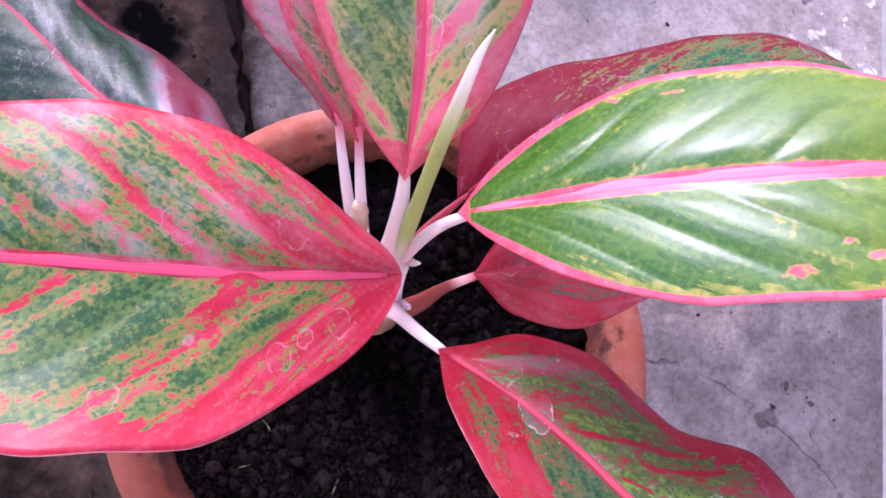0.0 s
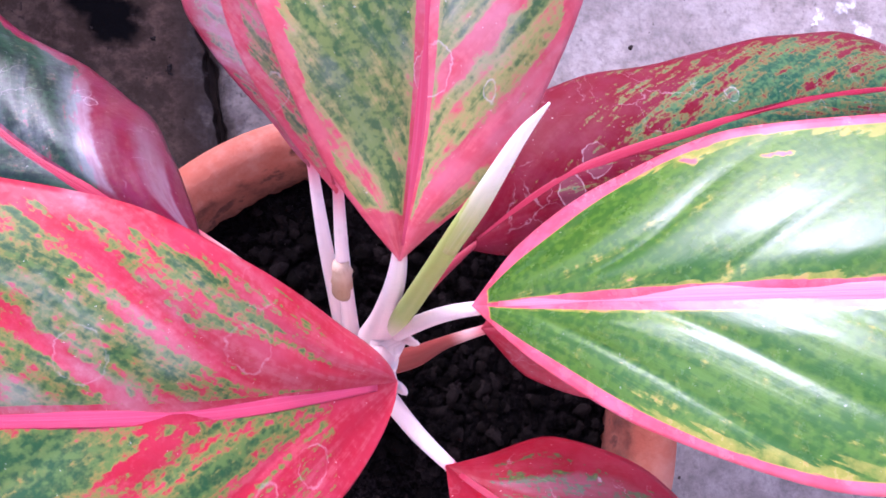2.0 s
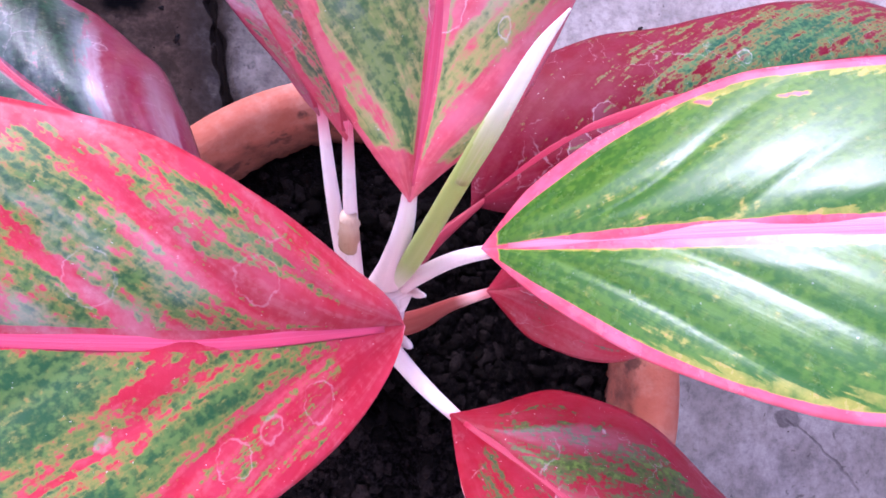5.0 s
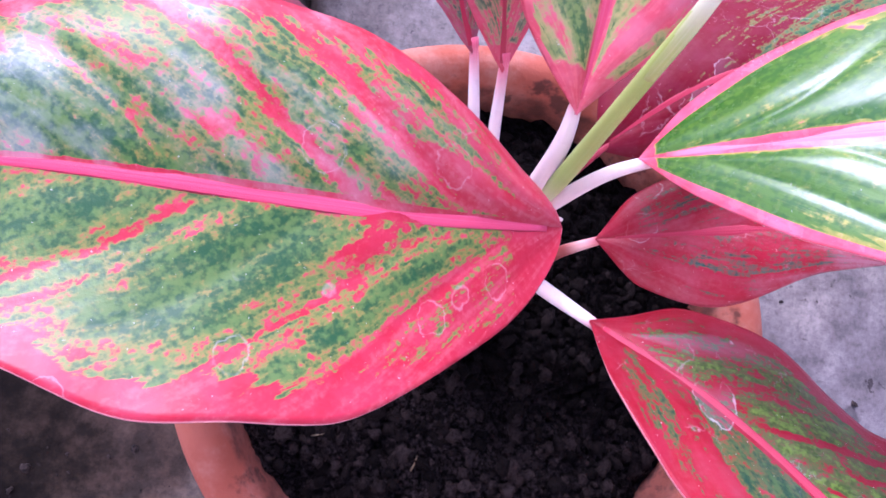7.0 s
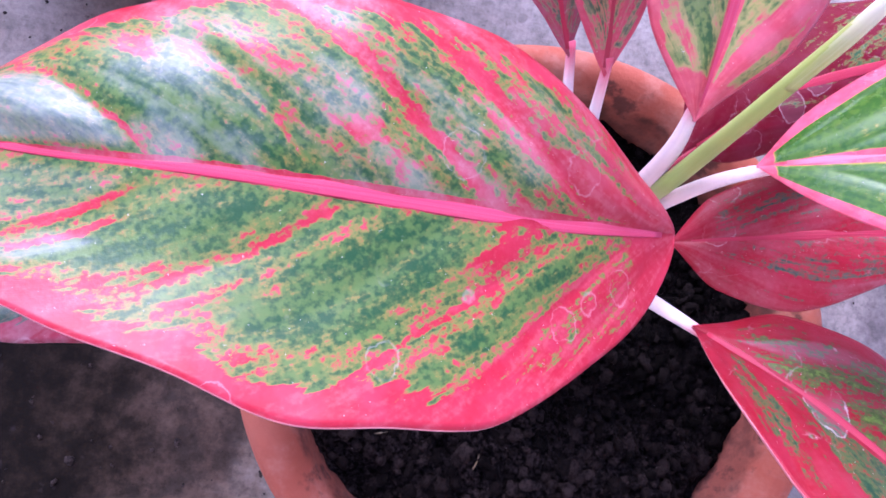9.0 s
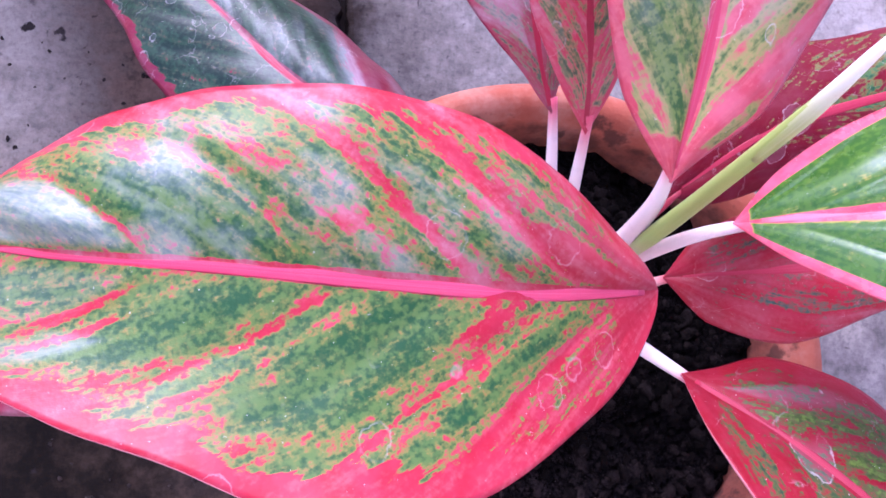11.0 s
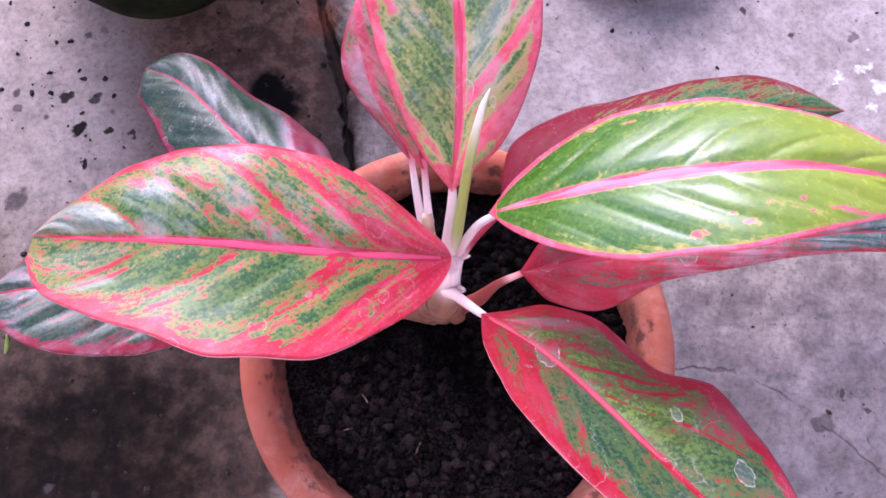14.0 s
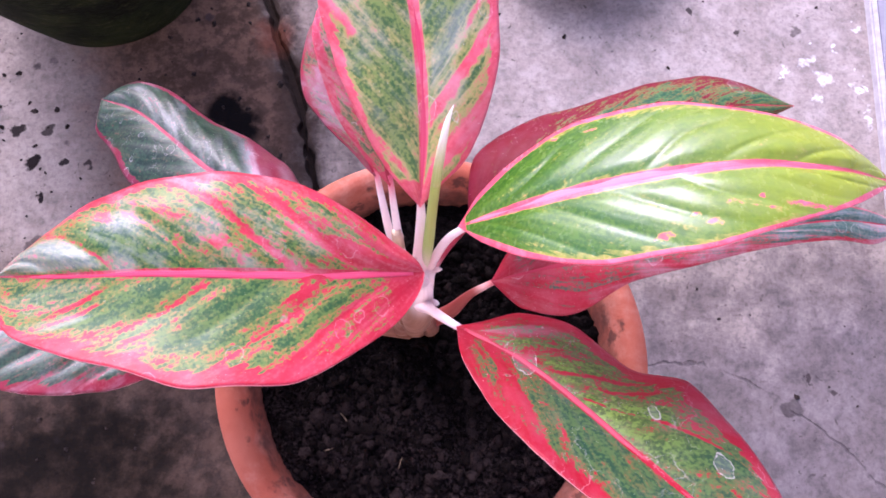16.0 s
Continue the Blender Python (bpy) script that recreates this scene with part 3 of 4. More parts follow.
MAT_SIDE = leaf_material("leaf_side", 23.0, (0.016, 0.060, 0.045), (0.070, 0.100, 0.075), (0.15, 0.065, 0.045), (0.28, 0.005, 0.016), 0.53, pallor=0.2, stretch=0.8, rings=0.25, margin=0.74, base=0.08, blush=0.06, fade=0.30, sheen=0.26, scratch=0.10, spec=0.24, rough=0.34)
MAT_REAR = leaf_material("leaf_rear", 33.0, (0.016, 0.068, 0.034), (0.065, 0.140, 0.050), (0.15, 0.13, 0.04), (0.130, 0.004, 0.012), 0.31, stretch=0.9, rings=0.3, fill=0.2, blush=0.50, flecks=1.1, pallor=0.25, margin=0.84, base=0.12, rough=0.42, scratch=0.14, spec=0.08, sheen=0.0)
MAT_BACK = leaf_material("leaf_back", 27.0, (0.003, 0.016, 0.009), (0.015, 0.046, 0.021), (0.05, 0.06, 0.03), (0.155, 0.004, 0.022), 0.22, stretch=0.8, rings=0.34, fill=0.12, ring_scale=135.0, loose=0.7, ragged=0.6, margin=0.84, base=0.25, rough=0.30, scratch=0.16, spec=0.30, sheen=0.16, sheen_side=0, sheens=[(0, 0.13, 0.25, 0.05, 0.95, 0.36), (0, -0.12, 0.04, 0.35, 1.0, 0.22)])
MAT_UNDER = leaf_material("leaf_under", 29.0, (0.007, 0.026, 0.016), (0.026, 0.062, 0.034), (0.07, 0.06, 0.035), (0.20, 0.006, 0.020), 0.31, stretch=0.5, rings=0.2, margin=0.74, rough=0.34, spec=0.30, sheen=0.22)
MAT_EDGE = stalk_material("leaf_edge", (0.56, 0.18, 0.20), (0.60, 0.22, 0.24), (0.70, 0.40, 0.40))
MAT_RIB = stalk_material("midrib_pink", (0.56, 0.055, 0.115), (0.52, 0.036, 0.085), (0.64, 0.17, 0.23))
MAT_RIB_RED = stalk_material("midrib_red", (0.36, 0.022, 0.050), (0.30, 0.010, 0.030), (0.42, 0.06, 0.09))
MAT_RIB_PALE = stalk_material("midrib_pale", (0.70, 0.19, 0.25), (0.66, 0.08, 0.13), (0.78, 0.36, 0.42))
MAT_PETIOLE = stalk_material("petiole_white", (0.72, 0.53, 0.51), (0.82, 0.68, 0.66), (0.66, 0.44, 0.46), end=(0.68, 0.10, 0.16))
MAT_PETIOLE_RED = stalk_material("petiole_red", (0.20, 0.040, 0.032), (0.66, 0.38, 0.35), (0.30, 0.09, 0.07), end=(0.55, 0.05, 0.09), turn=(0.70, 0.86))
MAT_PETIOLE_CRIMSON = stalk_material("petiole_crimson", (0.62, 0.40, 0.38), (0.26, 0.020, 0.035), (0.34, 0.07, 0.08), turn=(0.25, 0.55))
MAT_PETIOLE_BROWN = stalk_material("petiole_brown", (0.17, 0.075, 0.045), (0.20, 0.09, 0.06), (0.10, 0.04, 0.025))
MAT_BUD = stalk_material("rolled_leaf_green", (0.62, 0.56, 0.42), (0.33, 0.41, 0.10), (0.42, 0.46, 0.18), turn=(0.03, 0.30))
MAT_BUD_TIP = stalk_material("rolled_leaf_cream", (0.36, 0.42, 0.13), (0.88, 0.82, 0.76), (0.66, 0.62, 0.42), turn=(0.10, 0.75))
MAT_SHEATH_PALE = stalk_material("pale_sheath", (0.66, 0.45, 0.42), (0.80, 0.64, 0.60), (0.70, 0.46, 0.48))
MAT_SHEATH_GRAD = stalk_material("sheath_brown_to_pale", (0.22, 0.105, 0.065), (0.86, 0.70, 0.66), (0.50, 0.30, 0.26), turn=(0.52, 0.92))
MAT_STEM = stalk_material("stem_skin", (0.20, 0.10, 0.065), (0.80, 0.62, 0.58), (0.36, 0.20, 0.15), rough=0.5, turn=(0.55, 0.85))
MAT_SHEATH = stalk_material("dry_sheath", (0.40, 0.24, 0.14), (0.56, 0.40, 0.28), (0.34, 0.17, 0.10), rough=0.7)
MAT_CLAY, MAT_SOIL, MAT_FLOOR = terracotta_material(), soil_material(), concrete_material()
MAT_MOSS = mossy_material("mossy_clay", (0.003, 0.004, 0.002), (0.013, 0.018, 0.006), (0.040, 0.042, 0.016))
MAT_DARKPOT = mossy_material("dark_clay", (0.045, 0.022, 0.020), (0.075, 0.040, 0.035), (0.12, 0.07, 0.06))
MAT_CRUMB = crumb_material()
MAT_TRIM = plain_grain("pale_cement", (0.34, 0.33, 0.34), (0.44, 0.43, 0.44), 120.0, 0.7)
MAT_TILE = plain_grain("grey_tile", (0.23, 0.22, 0.25), (0.29, 0.28, 0.31), 60.0, 0.45)
MAT_WALL = plain_grain("wall_render", (0.56, 0.52, 0.49), (0.64, 0.60, 0.57), 20.0, 0.9)
MAT_STRAW = plain_grain("dry_straw", (0.16, 0.11, 0.06), (0.30, 0.22, 0.13), 300.0, 0.7)
MAT_GRIT = plain_grain("dark_grit", (0.008, 0.006, 0.005), (0.045, 0.031, 0.026), 400.0, 0.85)
MAT_WEED = plain_grain("weed_green", (0.16, 0.26, 0.05), (0.30, 0.38, 0.10), 200.0, 0.5)


# ---------------------------------------------------------------- mesh helpers
def mesh_object(name, verts, faces, material, parent=None, uvs=None, label="", smooth=True):
    me = bpy.data.meshes.new(name)
    me.from_pydata([tuple(v) for v in verts], [], faces)
    me.materials.append(material)
    if uvs is not None:
        layer = me.uv_layers.new(name="UVMap")
        for loop in me.loops:
            layer.data[loop.index].uv = uvs[loop.vertex_index]
    if smooth:
        me.polygons.foreach_set("use_smooth", [True] * len(me.polygons))
    me.update()
    ob = new(name, me)
    if parent is not None:
        ob.parent = parent
    if label:
        tagged(ob, label)
    return ob


def hermite(xs, ys, x):
    """Smooth curve through (xs, ys) that does not overshoot."""
    xs, ys, x = np.asarray(xs, float), np.asarray(ys, float), np.asarray(x, float)
    d = np.diff(ys) / np.diff(xs)
    m = np.r_[d[0], np.where(d[:-1] * d[1:] > 0, 2 * d[:-1] * d[1:] / (d[:-1] + d[1:] + 1e-12 * np.sign(d[:-1] + d[1:] + 1e-15)), 0), d[-1]]
    k = np.clip(np.searchsorted(xs, x, "right") - 1, 0, len(xs) - 2)
    h = xs[k + 1] - xs[k]
    t = (x - xs[k]) / h
    return ((2 * t**3 - 3 * t**2 + 1) * ys[k] + (t**3 - 2 * t**2 + t) * h * m[k]
            + (-2 * t**3 + 3 * t**2) * ys[k + 1] + (t**3 - t**2) * h * m[k + 1])


def spline(points, t):
    """Catmull-Rom through evenly spaced points, t from 0 to 1."""
    p = np.asarray(points, float)
    p = np.vstack([2 * p[0] - p[1], p, 2 * p[-1] - p[-2]])
    n = len(p) - 3
    x = np.clip(np.asarray(t, float) * n, 0, n - 1e-9)
    k = x.astype(int)
    u = (x - k)[:, None]
    a, b, c, e = p[k], p[k + 1], p[k + 2], p[k + 3]
    return 0.5 * (2 * b + (c - a) * u + (2 * a - 5 * b + 4 * c - e) * u**2 + (3 * b - a - 3 * c + e) * u**3)


def tube(name, points, radii, material, parent, label="", flat=1.0, sides=14, rings=26, groove=0.0, lumps=0.0, seed=0):
    """A stalk through points (mm) with radii (mm); flat squashes it, groove hollows its upper side."""
    ts = np.linspace(0, 1, rings)
    c = spline(points, ts)
    r = hermite(np.linspace(0, 1, len(radii)), radii, ts)
    tan = np.gradient(c, axis=0)
    tan /= np.linalg.norm(tan, axis=1)[:, None]
    verts, uvs, faces = [], [], []
    up = np.array([0.0, 0.0, 1.0])
    for i in range(rings):
        s = np.cross(tan[i], up)
        s = s / np.linalg.norm(s) if np.linalg.norm(s) > 0.05 else np.array([1.0, 0, 0])
        n = np.cross(s, tan[i])
        for j in range(sides):
            a = 2 * math.pi * j / sides
            rr = r[i] * (1 - groove * max(0.0, math.sin(a)) ** 4)
            if lumps:
                rr *= 1 + lumps * noise.noise(Vector((math.cos(a) * 1.4, math.sin(a) * 1.4, ts[i] * 7 + seed)))
            verts.append((c[i] + s * rr * math.cos(a) + n * rr * flat * math.sin(a)) * MM)
            uvs.append((j / sides, ts[i]))
    for i in range(rings - 1):
        for j in range(sides):
            k = (j + 1) % sides
            faces.append((i * sides + j, i * sides + k, (i + 1) * sides + k, (i + 1) * sides + j))
    faces.append(tuple(range(sides))[::-1])
    faces.append(tuple((rings - 1) * sides + j for j in range(sides)))
    return mesh_object(name, verts, faces, material, parent, uvs, label)


def pillow(q, count, places=None):
    """How far the blade swells between two neighbouring side veins, 0 on a vein and 1 half way."""
    u = count * q + 0.5
    if places:
        full = [2 * places[0] - places[1], *places, 2 * places[-1] - places[-2], 3 * places[-1] - 2 * places[-2]]
        u = 0.5
        for lo, hi in zip(full, full[1:]):
            if lo <= q < hi:
                u = (q - lo) / (hi - lo)
    return abs(math.sin(math.pi * u))


STATIONS = (0, .06, .15, .3, .45, .6, .75, .88, .95, 1)


def leaf(plant, label, mid, left, right, rise_left, rise_right, material, bulge=2.0, bulge_right=None, crisp=0.8, quilt=0.5, veins=11,
         wave=0.0, waves=2.5, rib=2.0, seed=0.0, rows=150, half=22, rib_material=None, veins_left=None, veins_right=None, dish=1.25, dish_right=1.25, quilt_right=None, blunt=False):
    """A blade on a midrib curve: half-widths and edge heights (mm) along each side, swollen between its side veins."""
    s = np.linspace(0, 1, rows)
    c = spline(mid, s)
    flat_tan = np.gradient(c, axis=0)[:, :2]
    flat_tan /= np.linalg.norm(flat_tan, axis=1)[:, None] + 1e-9
    side = np.stack([-flat_tan[:, 1], flat_tan[:, 0]], 1)
    wl, wr = hermite(STATIONS, left, s), hermite(STATIONS, right, s)
    zl, zr = hermite(STATIONS, rise_left, s), hermite(STATIONS, rise_right, s)
    if blunt:                                       # rounded, not pointed, where the stalk joins
        round_off = np.where(s < 0.06, np.maximum(s / 0.06, 0.0) ** 0.62, 1.0)
        wl, wr = np.where(s < 0.06, left[1] * round_off, wl), np.where(s < 0.06, right[1] * round_off, wr)
    verts, uvs, faces = [], [], []
    cols = 2 * half + 1
    for i in range(rows):
        for j in range(cols):
            v = (j - half) / half
            a = abs(v)
            w, z = (wl[i], zl[i]) if v > 0 else (wr[i], zr[i])
            wob = 1 + 0.018 * noise.noise(Vector((s[i] * 9, seed, 2.0 if v > 0 else 7.0)))
            xy = c[i, :2] + side[i] * w * v * (wob if a > 0.5 else 1 + (wob - 1) * a * 2)
            q = s[i] - 0.30 * a**1.15 + 0.020 * noise.noise(Vector((s[i] * 6, a * 1.5, seed + (3.0 if v > 0 else 8.0))))
            swell = pillow(q, veins, veins_left if v > 0 else veins_right) ** crisp * min(1, a * 5) * (1 - a**3) * min(1.0, s[i] * 8)
            taper = min(1.0, w / 9.0)
            b = bulge if v > 0 or bulge_right is None else bulge_right
            h = z * a**(dish if v > 0 else dish_right) + b * taper * 4 * a * (1 - a) * 0.6
            h += (quilt if v > 0 or quilt_right is None else quilt_right * (1.0 + 0.7 * min(1.0, max(0.0, (q - 0.60) / 0.1)))) * min(1.0, w / 18.0) * swell * (0.75 + 0.6 * noise.noise(Vector((s[i] * 4, a * 2, seed + 20 + (3.0 if v > 0 else 8.0)))))
            h += 0.10 * (quilt if v > 0 or quilt_right is None else quilt_right) * min(1.0, w / 18.0) * abs(math.sin(math.pi * (veins * 2.7 * q + 0.3 * noise.noise(Vector((q * 30, seed, 1.0)))))) * min(1, a * 4) * (1 - a**2) * min(1.0, s[i] * 8)
            h += wave * taper * a**2 * math.sin(2 * math.pi * (waves * s[i] + (0.37 if v > 0 else 0.0)))
            h += 0.5 * taper * noise.noise(Vector((xy[0] * 0.06, xy[1] * 0.06, seed + 5)))
            verts.append(((xy[0]) * MM, xy[1] * MM, (c[i, 2] + h) * MM))
            uvs.append((s[i], 0.5 + 0.5 * v))
    for i in range(rows - 1):
        for j in range(cols - 1):
            k = i * cols + j
            faces.append((k, k + cols, k + cols + 1, k + 1))
    blade = mesh_object("leaf", verts, faces, material, plant, uvs, label)
    thick = blade.modifiers.new("thickness", "SOLIDIFY")
    thick.thickness, thick.offset = 0.0006, -1.0 if blade.data.polygons[len(faces) // 2].normal.z > 0 else 1.0
    blade.data.materials.append(MAT_EDGE)
    thick.material_offset_rim = 1
    pts = [tuple(c[k] + np.array([0, 0, 0.05])) for k in np.linspace(rows // 32, rows - 1, 14).astype(int)]
    tube("midrib", pts, [rib * 0.55, rib * 0.95, rib * 0.8, rib * 0.6, rib * 0.4, rib * 0.12], rib_material or MAT_RIB, blade, "", flat=0.13, sides=12, rings=60)
    return blade


def revolve(name, profile, material, parent=None, centre=(0, 0), sides=128, label="", rough=0.0, seed=0.0):
    """A turned vessel: profile of (radius, height) in metres; rough lets the hand-made wall waver."""
    verts, faces = [], []
    for r, z in profile:
        for j in range(sides):
            a = 2 * math.pi * j / sides
            k = 1 + rough * noise.noise(Vector((math.cos(a) * 1.3 + seed, math.sin(a) * 1.3, z * 9)))
            dz = rough * 0.04 * noise.noise(Vector((math.cos(a) * 2, math.sin(a) * 2 + seed, 3.0)))
            verts.append((centre[0] + r * k * math.cos(a), centre[1] + r * k * math.sin(a), max(0.0, z + dz) if z > 0.002 else z))
    for i in range(len(profile) - 1):
        for j in range(sides):
            k = (j + 1) % sides
            faces.append((i * sides + j, i * sides + k, (i + 1) * sides + k, (i + 1) * sides + j))
    return mesh_object(name, verts, faces, material, parent, None, label)


def smooth_profile(points, steps=4):
    t = np.linspace(0, 1, (len(points) - 1) * steps + 1)
    return [tuple(p) for p in spline([(r, z) for r, z in points], t)]


# ---------------------------------------------------------------- ground
def joint_x(y):
    """The line of the open joint between the two floor slabs."""
    base = -0.056 - 0.155 * y - 0.10 * max(0.0, min(y, 0.5) - 0.22) ** 1.0
    return base + 0.005 * noise.noise(Vector((y * 14, 0.3, 0))) + 0.003 * noise.noise(Vector((y * 60, 4.3, 0))) + 0.0015 * noise.noise(Vector((y * 170, 2.3, 0)))


def build_floor():
    ys = np.r_[-40, -8, -2, np.linspace(-0.8, 1.0, 760), 2, 8, 40]
    verts, faces = [], []
    for y in ys:
        j = joint_x(max(-0.8, min(1.0, float(y))))
        w = max(0.0012, 0.0046 + 0.0045 * noise.noise(Vector((y * 22, 9.1, 0))) + 0.0030 * noise.noise(Vector((y * 90, 5.1, 0))))
        for x, z in ((-40, 0), (-2, 0), (j - w - 0.004 - 0.005 * abs(noise.noise(Vector((y * 70, 1.7, 0)))), 0), (j - w, -0.0025), (j - 0.4 * w, -0.009), (j + 0.4 * w, -0.009),
                     (j + w, -0.0025), (j + w + 0.003 + 0.004 * abs(noise.noise(Vector((y * 80, 7.7, 0)))), 0), (2, 0), (40, 0)):
            verts.append((x, float(y), z))
    n = 10
    for i in range(len(ys) - 1):
        for k in range(n - 1):
            faces.append((i * n + k, i * n + k + 1, (i + 1) * n + k + 1, (i + 1) * n + k))
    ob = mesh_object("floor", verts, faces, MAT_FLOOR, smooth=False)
    tagged(ob, "worn grey concrete floor with stains, painted shade, an open joint and specks of white paint", "floor", kind="structure")


build_floor()


def box(name, lo, hi, material, parent=None, bevel=0.0, label=""):
    bm = bmesh.new()
    bmesh.ops.create_cube(bm, size=1.0)
    for v in bm.verts:
        v.co = Vector([l + (h - l) * (c + 0.5) for l, h, c in zip(lo, hi, v.co)])
    if bevel:
        bmesh.ops.bevel(bm, geom=bm.edges[:], offset=bevel, segments=2, affect="EDGES")
    me = bpy.data.meshes.new(name)
    bm.to_mesh(me)
    bm.free()
    me.materials.append(material)
    ob = new(name, me)
    if parent is not None:
        ob.parent = parent
    if label:
        tagged(ob, label)
    return ob


ledge = box("pavement", (0.363, -1.0, -0.02), (4.5, 7.0, 0.006), MAT_TILE, bevel=0.001)
ledge.rotation_euler = (0.0, 0.0, radians(-6.1))
tagged(ledge, "smooth grey tile paving beside the concrete floor", "paving", kind="structure")
box("edge_trim", (0.356, -1.0, -0.02), (0.363, 7.0, 0.008), MAT_TRIM, ledge, 0.0015, "pale cement edging strip")

# never in view: added to hold back sky light from the south
wall = box("unseen_wall_south", (-6.0, -1.6, 0.0), (6.0, -1.4, 3.0), MAT_WALL)
tagged(wall, "plain pale rendered wall, unseen, added to block light from the south", "wall", kind="structure")

# ---------------------------------------------------------------- the clay pot and its soil
pot = new("flower_pot")
tagged(pot, "round terracotta flower pot with a thick chalky stained rim", "flower pot")
revolve("body", smooth_profile([(0.030, 0.0), (0.072, 0.001), (0.078, 0.010), (0.088, 0.060), (0.097, 0.110), (0.102, 0.138)]) , MAT_CLAY, pot, rough=0.012)
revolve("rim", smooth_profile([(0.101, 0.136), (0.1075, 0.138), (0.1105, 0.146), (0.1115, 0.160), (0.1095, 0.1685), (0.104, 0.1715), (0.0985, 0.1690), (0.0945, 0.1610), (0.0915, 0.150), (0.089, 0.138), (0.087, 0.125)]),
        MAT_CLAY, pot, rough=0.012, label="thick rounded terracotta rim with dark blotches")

SOIL_Z = 0.150


def soil_height(x, y):
    p = Vector((x, y, 0))
    h = 0.006 * noise.noise(p * 22) + 0.0035 * noise.noise(p * 60 + Vector((4, 1, 0))) + 0.0058 * abs(noise.noise(p * 130)) + 0.0030 * abs(noise.noise(p * 290 + Vector((2, 7, 0)))) + 0.0014 * noise.noise(p * 520)
    r = math.hypot(x, y)
    return SOIL_Z + h + 0.003 * math.exp(-((r / 0.03) ** 2)) - 0.004 * max(0.0, (r - 0.07) / 0.02)


def build_soil():
    rings, sides = 140, 330
    verts, faces = [(0, 0, soil_height(0, 0))], []
    for i in range(1, rings + 1):
        r = 0.0935 * i / rings
        for j in range(sides):
            a = 2 * math.pi * j / sides
            x, y = r * math.cos(a), r * math.sin(a)
            verts.append((x, y, soil_height(x, y)))
    for j in range(sides):
        faces.append((0, 1 + j, 1 + (j + 1) % sides))
    for i in range(rings - 1):
        for j in range(sides):
            k = (j + 1) % sides
            a = 1 + i * sides
            faces.append((a + j, a + sides + j, a + sides + k, a + k))
    tagged(mesh_object("soil", verts, faces, MAT_SOIL), "dark crumbly potting soil filling the clay pot", "soil", kind="stuff")


def lump_mesh(count, place, sizes, rng):
    """Many small uneven lumps joined into one mesh."""
    bm = bmesh.new()
    bmesh.ops.create_icosphere(bm, subdivisions=2, radius=1.0)
    base = [v.co.copy() for v in bm.verts]
    tris = [tuple(v.index for v in f.verts) for f in bm.faces]
    bm.free()
    verts, faces = [], []
    for n in range(count):
        x, y, z = place(rng)
        size = sizes(rng)
        q = Euler([rng.uniform(0, 6.28) for _ in range(3)]).to_matrix()
        stretch = Vector((rng.uniform(0.7, 1.3), rng.uniform(0.7, 1.3), rng.uniform(0.55, 0.95)))
        k = len(verts)
        for b in base:
            d = 1 + 0.75 * noise.noise(b * 1.9 + Vector((n * 1.7, 0, 0))) + 0.40 * noise.noise(b * 4.6 + Vector((0, n * 2.3, 0)))
            p = q @ Vector((b.x * stretch.x, b.y * stretch.y, b.z * stretch.z)) * size * d
            verts.append((x + p.x, y + p.y, z + p.z * 0.8))
        faces += [tuple(i + k for i in t) for t in tris]
    return verts, faces


def build_clods():
    rng = random.Random(5)

    def place(r):
        rad, a = 0.088 * math.sqrt(r.random()), r.uniform(0, 2 * math.pi)
        x, y = rad * math.cos(a), rad * math.sin(a)
        return x, y, soil_height(x, y)

    verts, faces = lump_mesh(3400, place, lambda r: 0.0004 + 0.0031 * r.random() ** 3.4, rng)
    tagged(mesh_object("soil_crumbs", verts, faces, MAT_CRUMB), "loose dark crumbs and clods lying on the potting soil", "soil", kind="stuff")


build_soil()
build_clods()


def straw(points, r):
    ob = tube("straw", points, [r, r, r * 0.6], MAT_STRAW, None, sides=6, rings=8)
    tagged(ob, "short bit of dry straw lying on the dark soil", "straw", group="straw bits on the soil")


for sx, sy, ang, ln in ((-60, -42, 0.25, 9), (-46, -27, 2.2, 5), (-20, -52, 1.2, 6)):
    zz = [soil_height((sx + k * ln * math.cos(ang)) * MM, (sy + k * ln * math.sin(ang)) * MM) * 1000 + 1.2 for k in (0, 0.5, 1)]
    straw([(sx + k * ln * math.cos(ang), sy + k * ln * math.sin(ang), z) for k, z in zip((0, 0.5, 1), zz)], 0.32)

# ---------------------------------------------------------------- the plant
plant = new("potted_plant")
tagged(plant, "red and green variegated foliage plant growing in a clay pot", "plant")

tube("stem", [(-9, 24, 140), (-9.5, 20, 176), (-8.5, 18, 210), (-6.2, 22, 234), (-4.2, 28, 254)], [8.5, 8.0, 7.2, 5.6, 4.0], MAT_STEM, plant, "short fleshy stem, pale pink above and brown near the soil", lumps=0.14, rings=48, sides=24)
tube("leaf_sheath", [(-10, 18, 188), (-8, 15.5, 212), (-6, 18, 234), (-5, 23.5, 251)], [4.0, 6.6, 5.0, 3.3], MAT_SHEATH_GRAD, plant, "smooth pale pink leaf sheath wrapped round the stem", lumps=0.06, rings=30, sides=22, seed=2)
tube("leaf_sheath", [(-20, 24, 138), (-18, 20, 162), (-14, 17, 184), (-11, 16, 202)], [5.0, 5.6, 5.2, 3.0], MAT_PETIOLE_BROWN, plant, "old brown leaf base with dark flecks", lumps=0.22, rings=24, sides=20, seed=5)
tube("leaf_sheath", [(0, 20, 138), (-1, 18, 166), (-4, 16, 196)], [4.6, 4.8, 3.4], MAT_PETIOLE_BROWN, plant, "reddish brown old leaf base", lumps=0.10, rings=24, sides=20, seed=7)

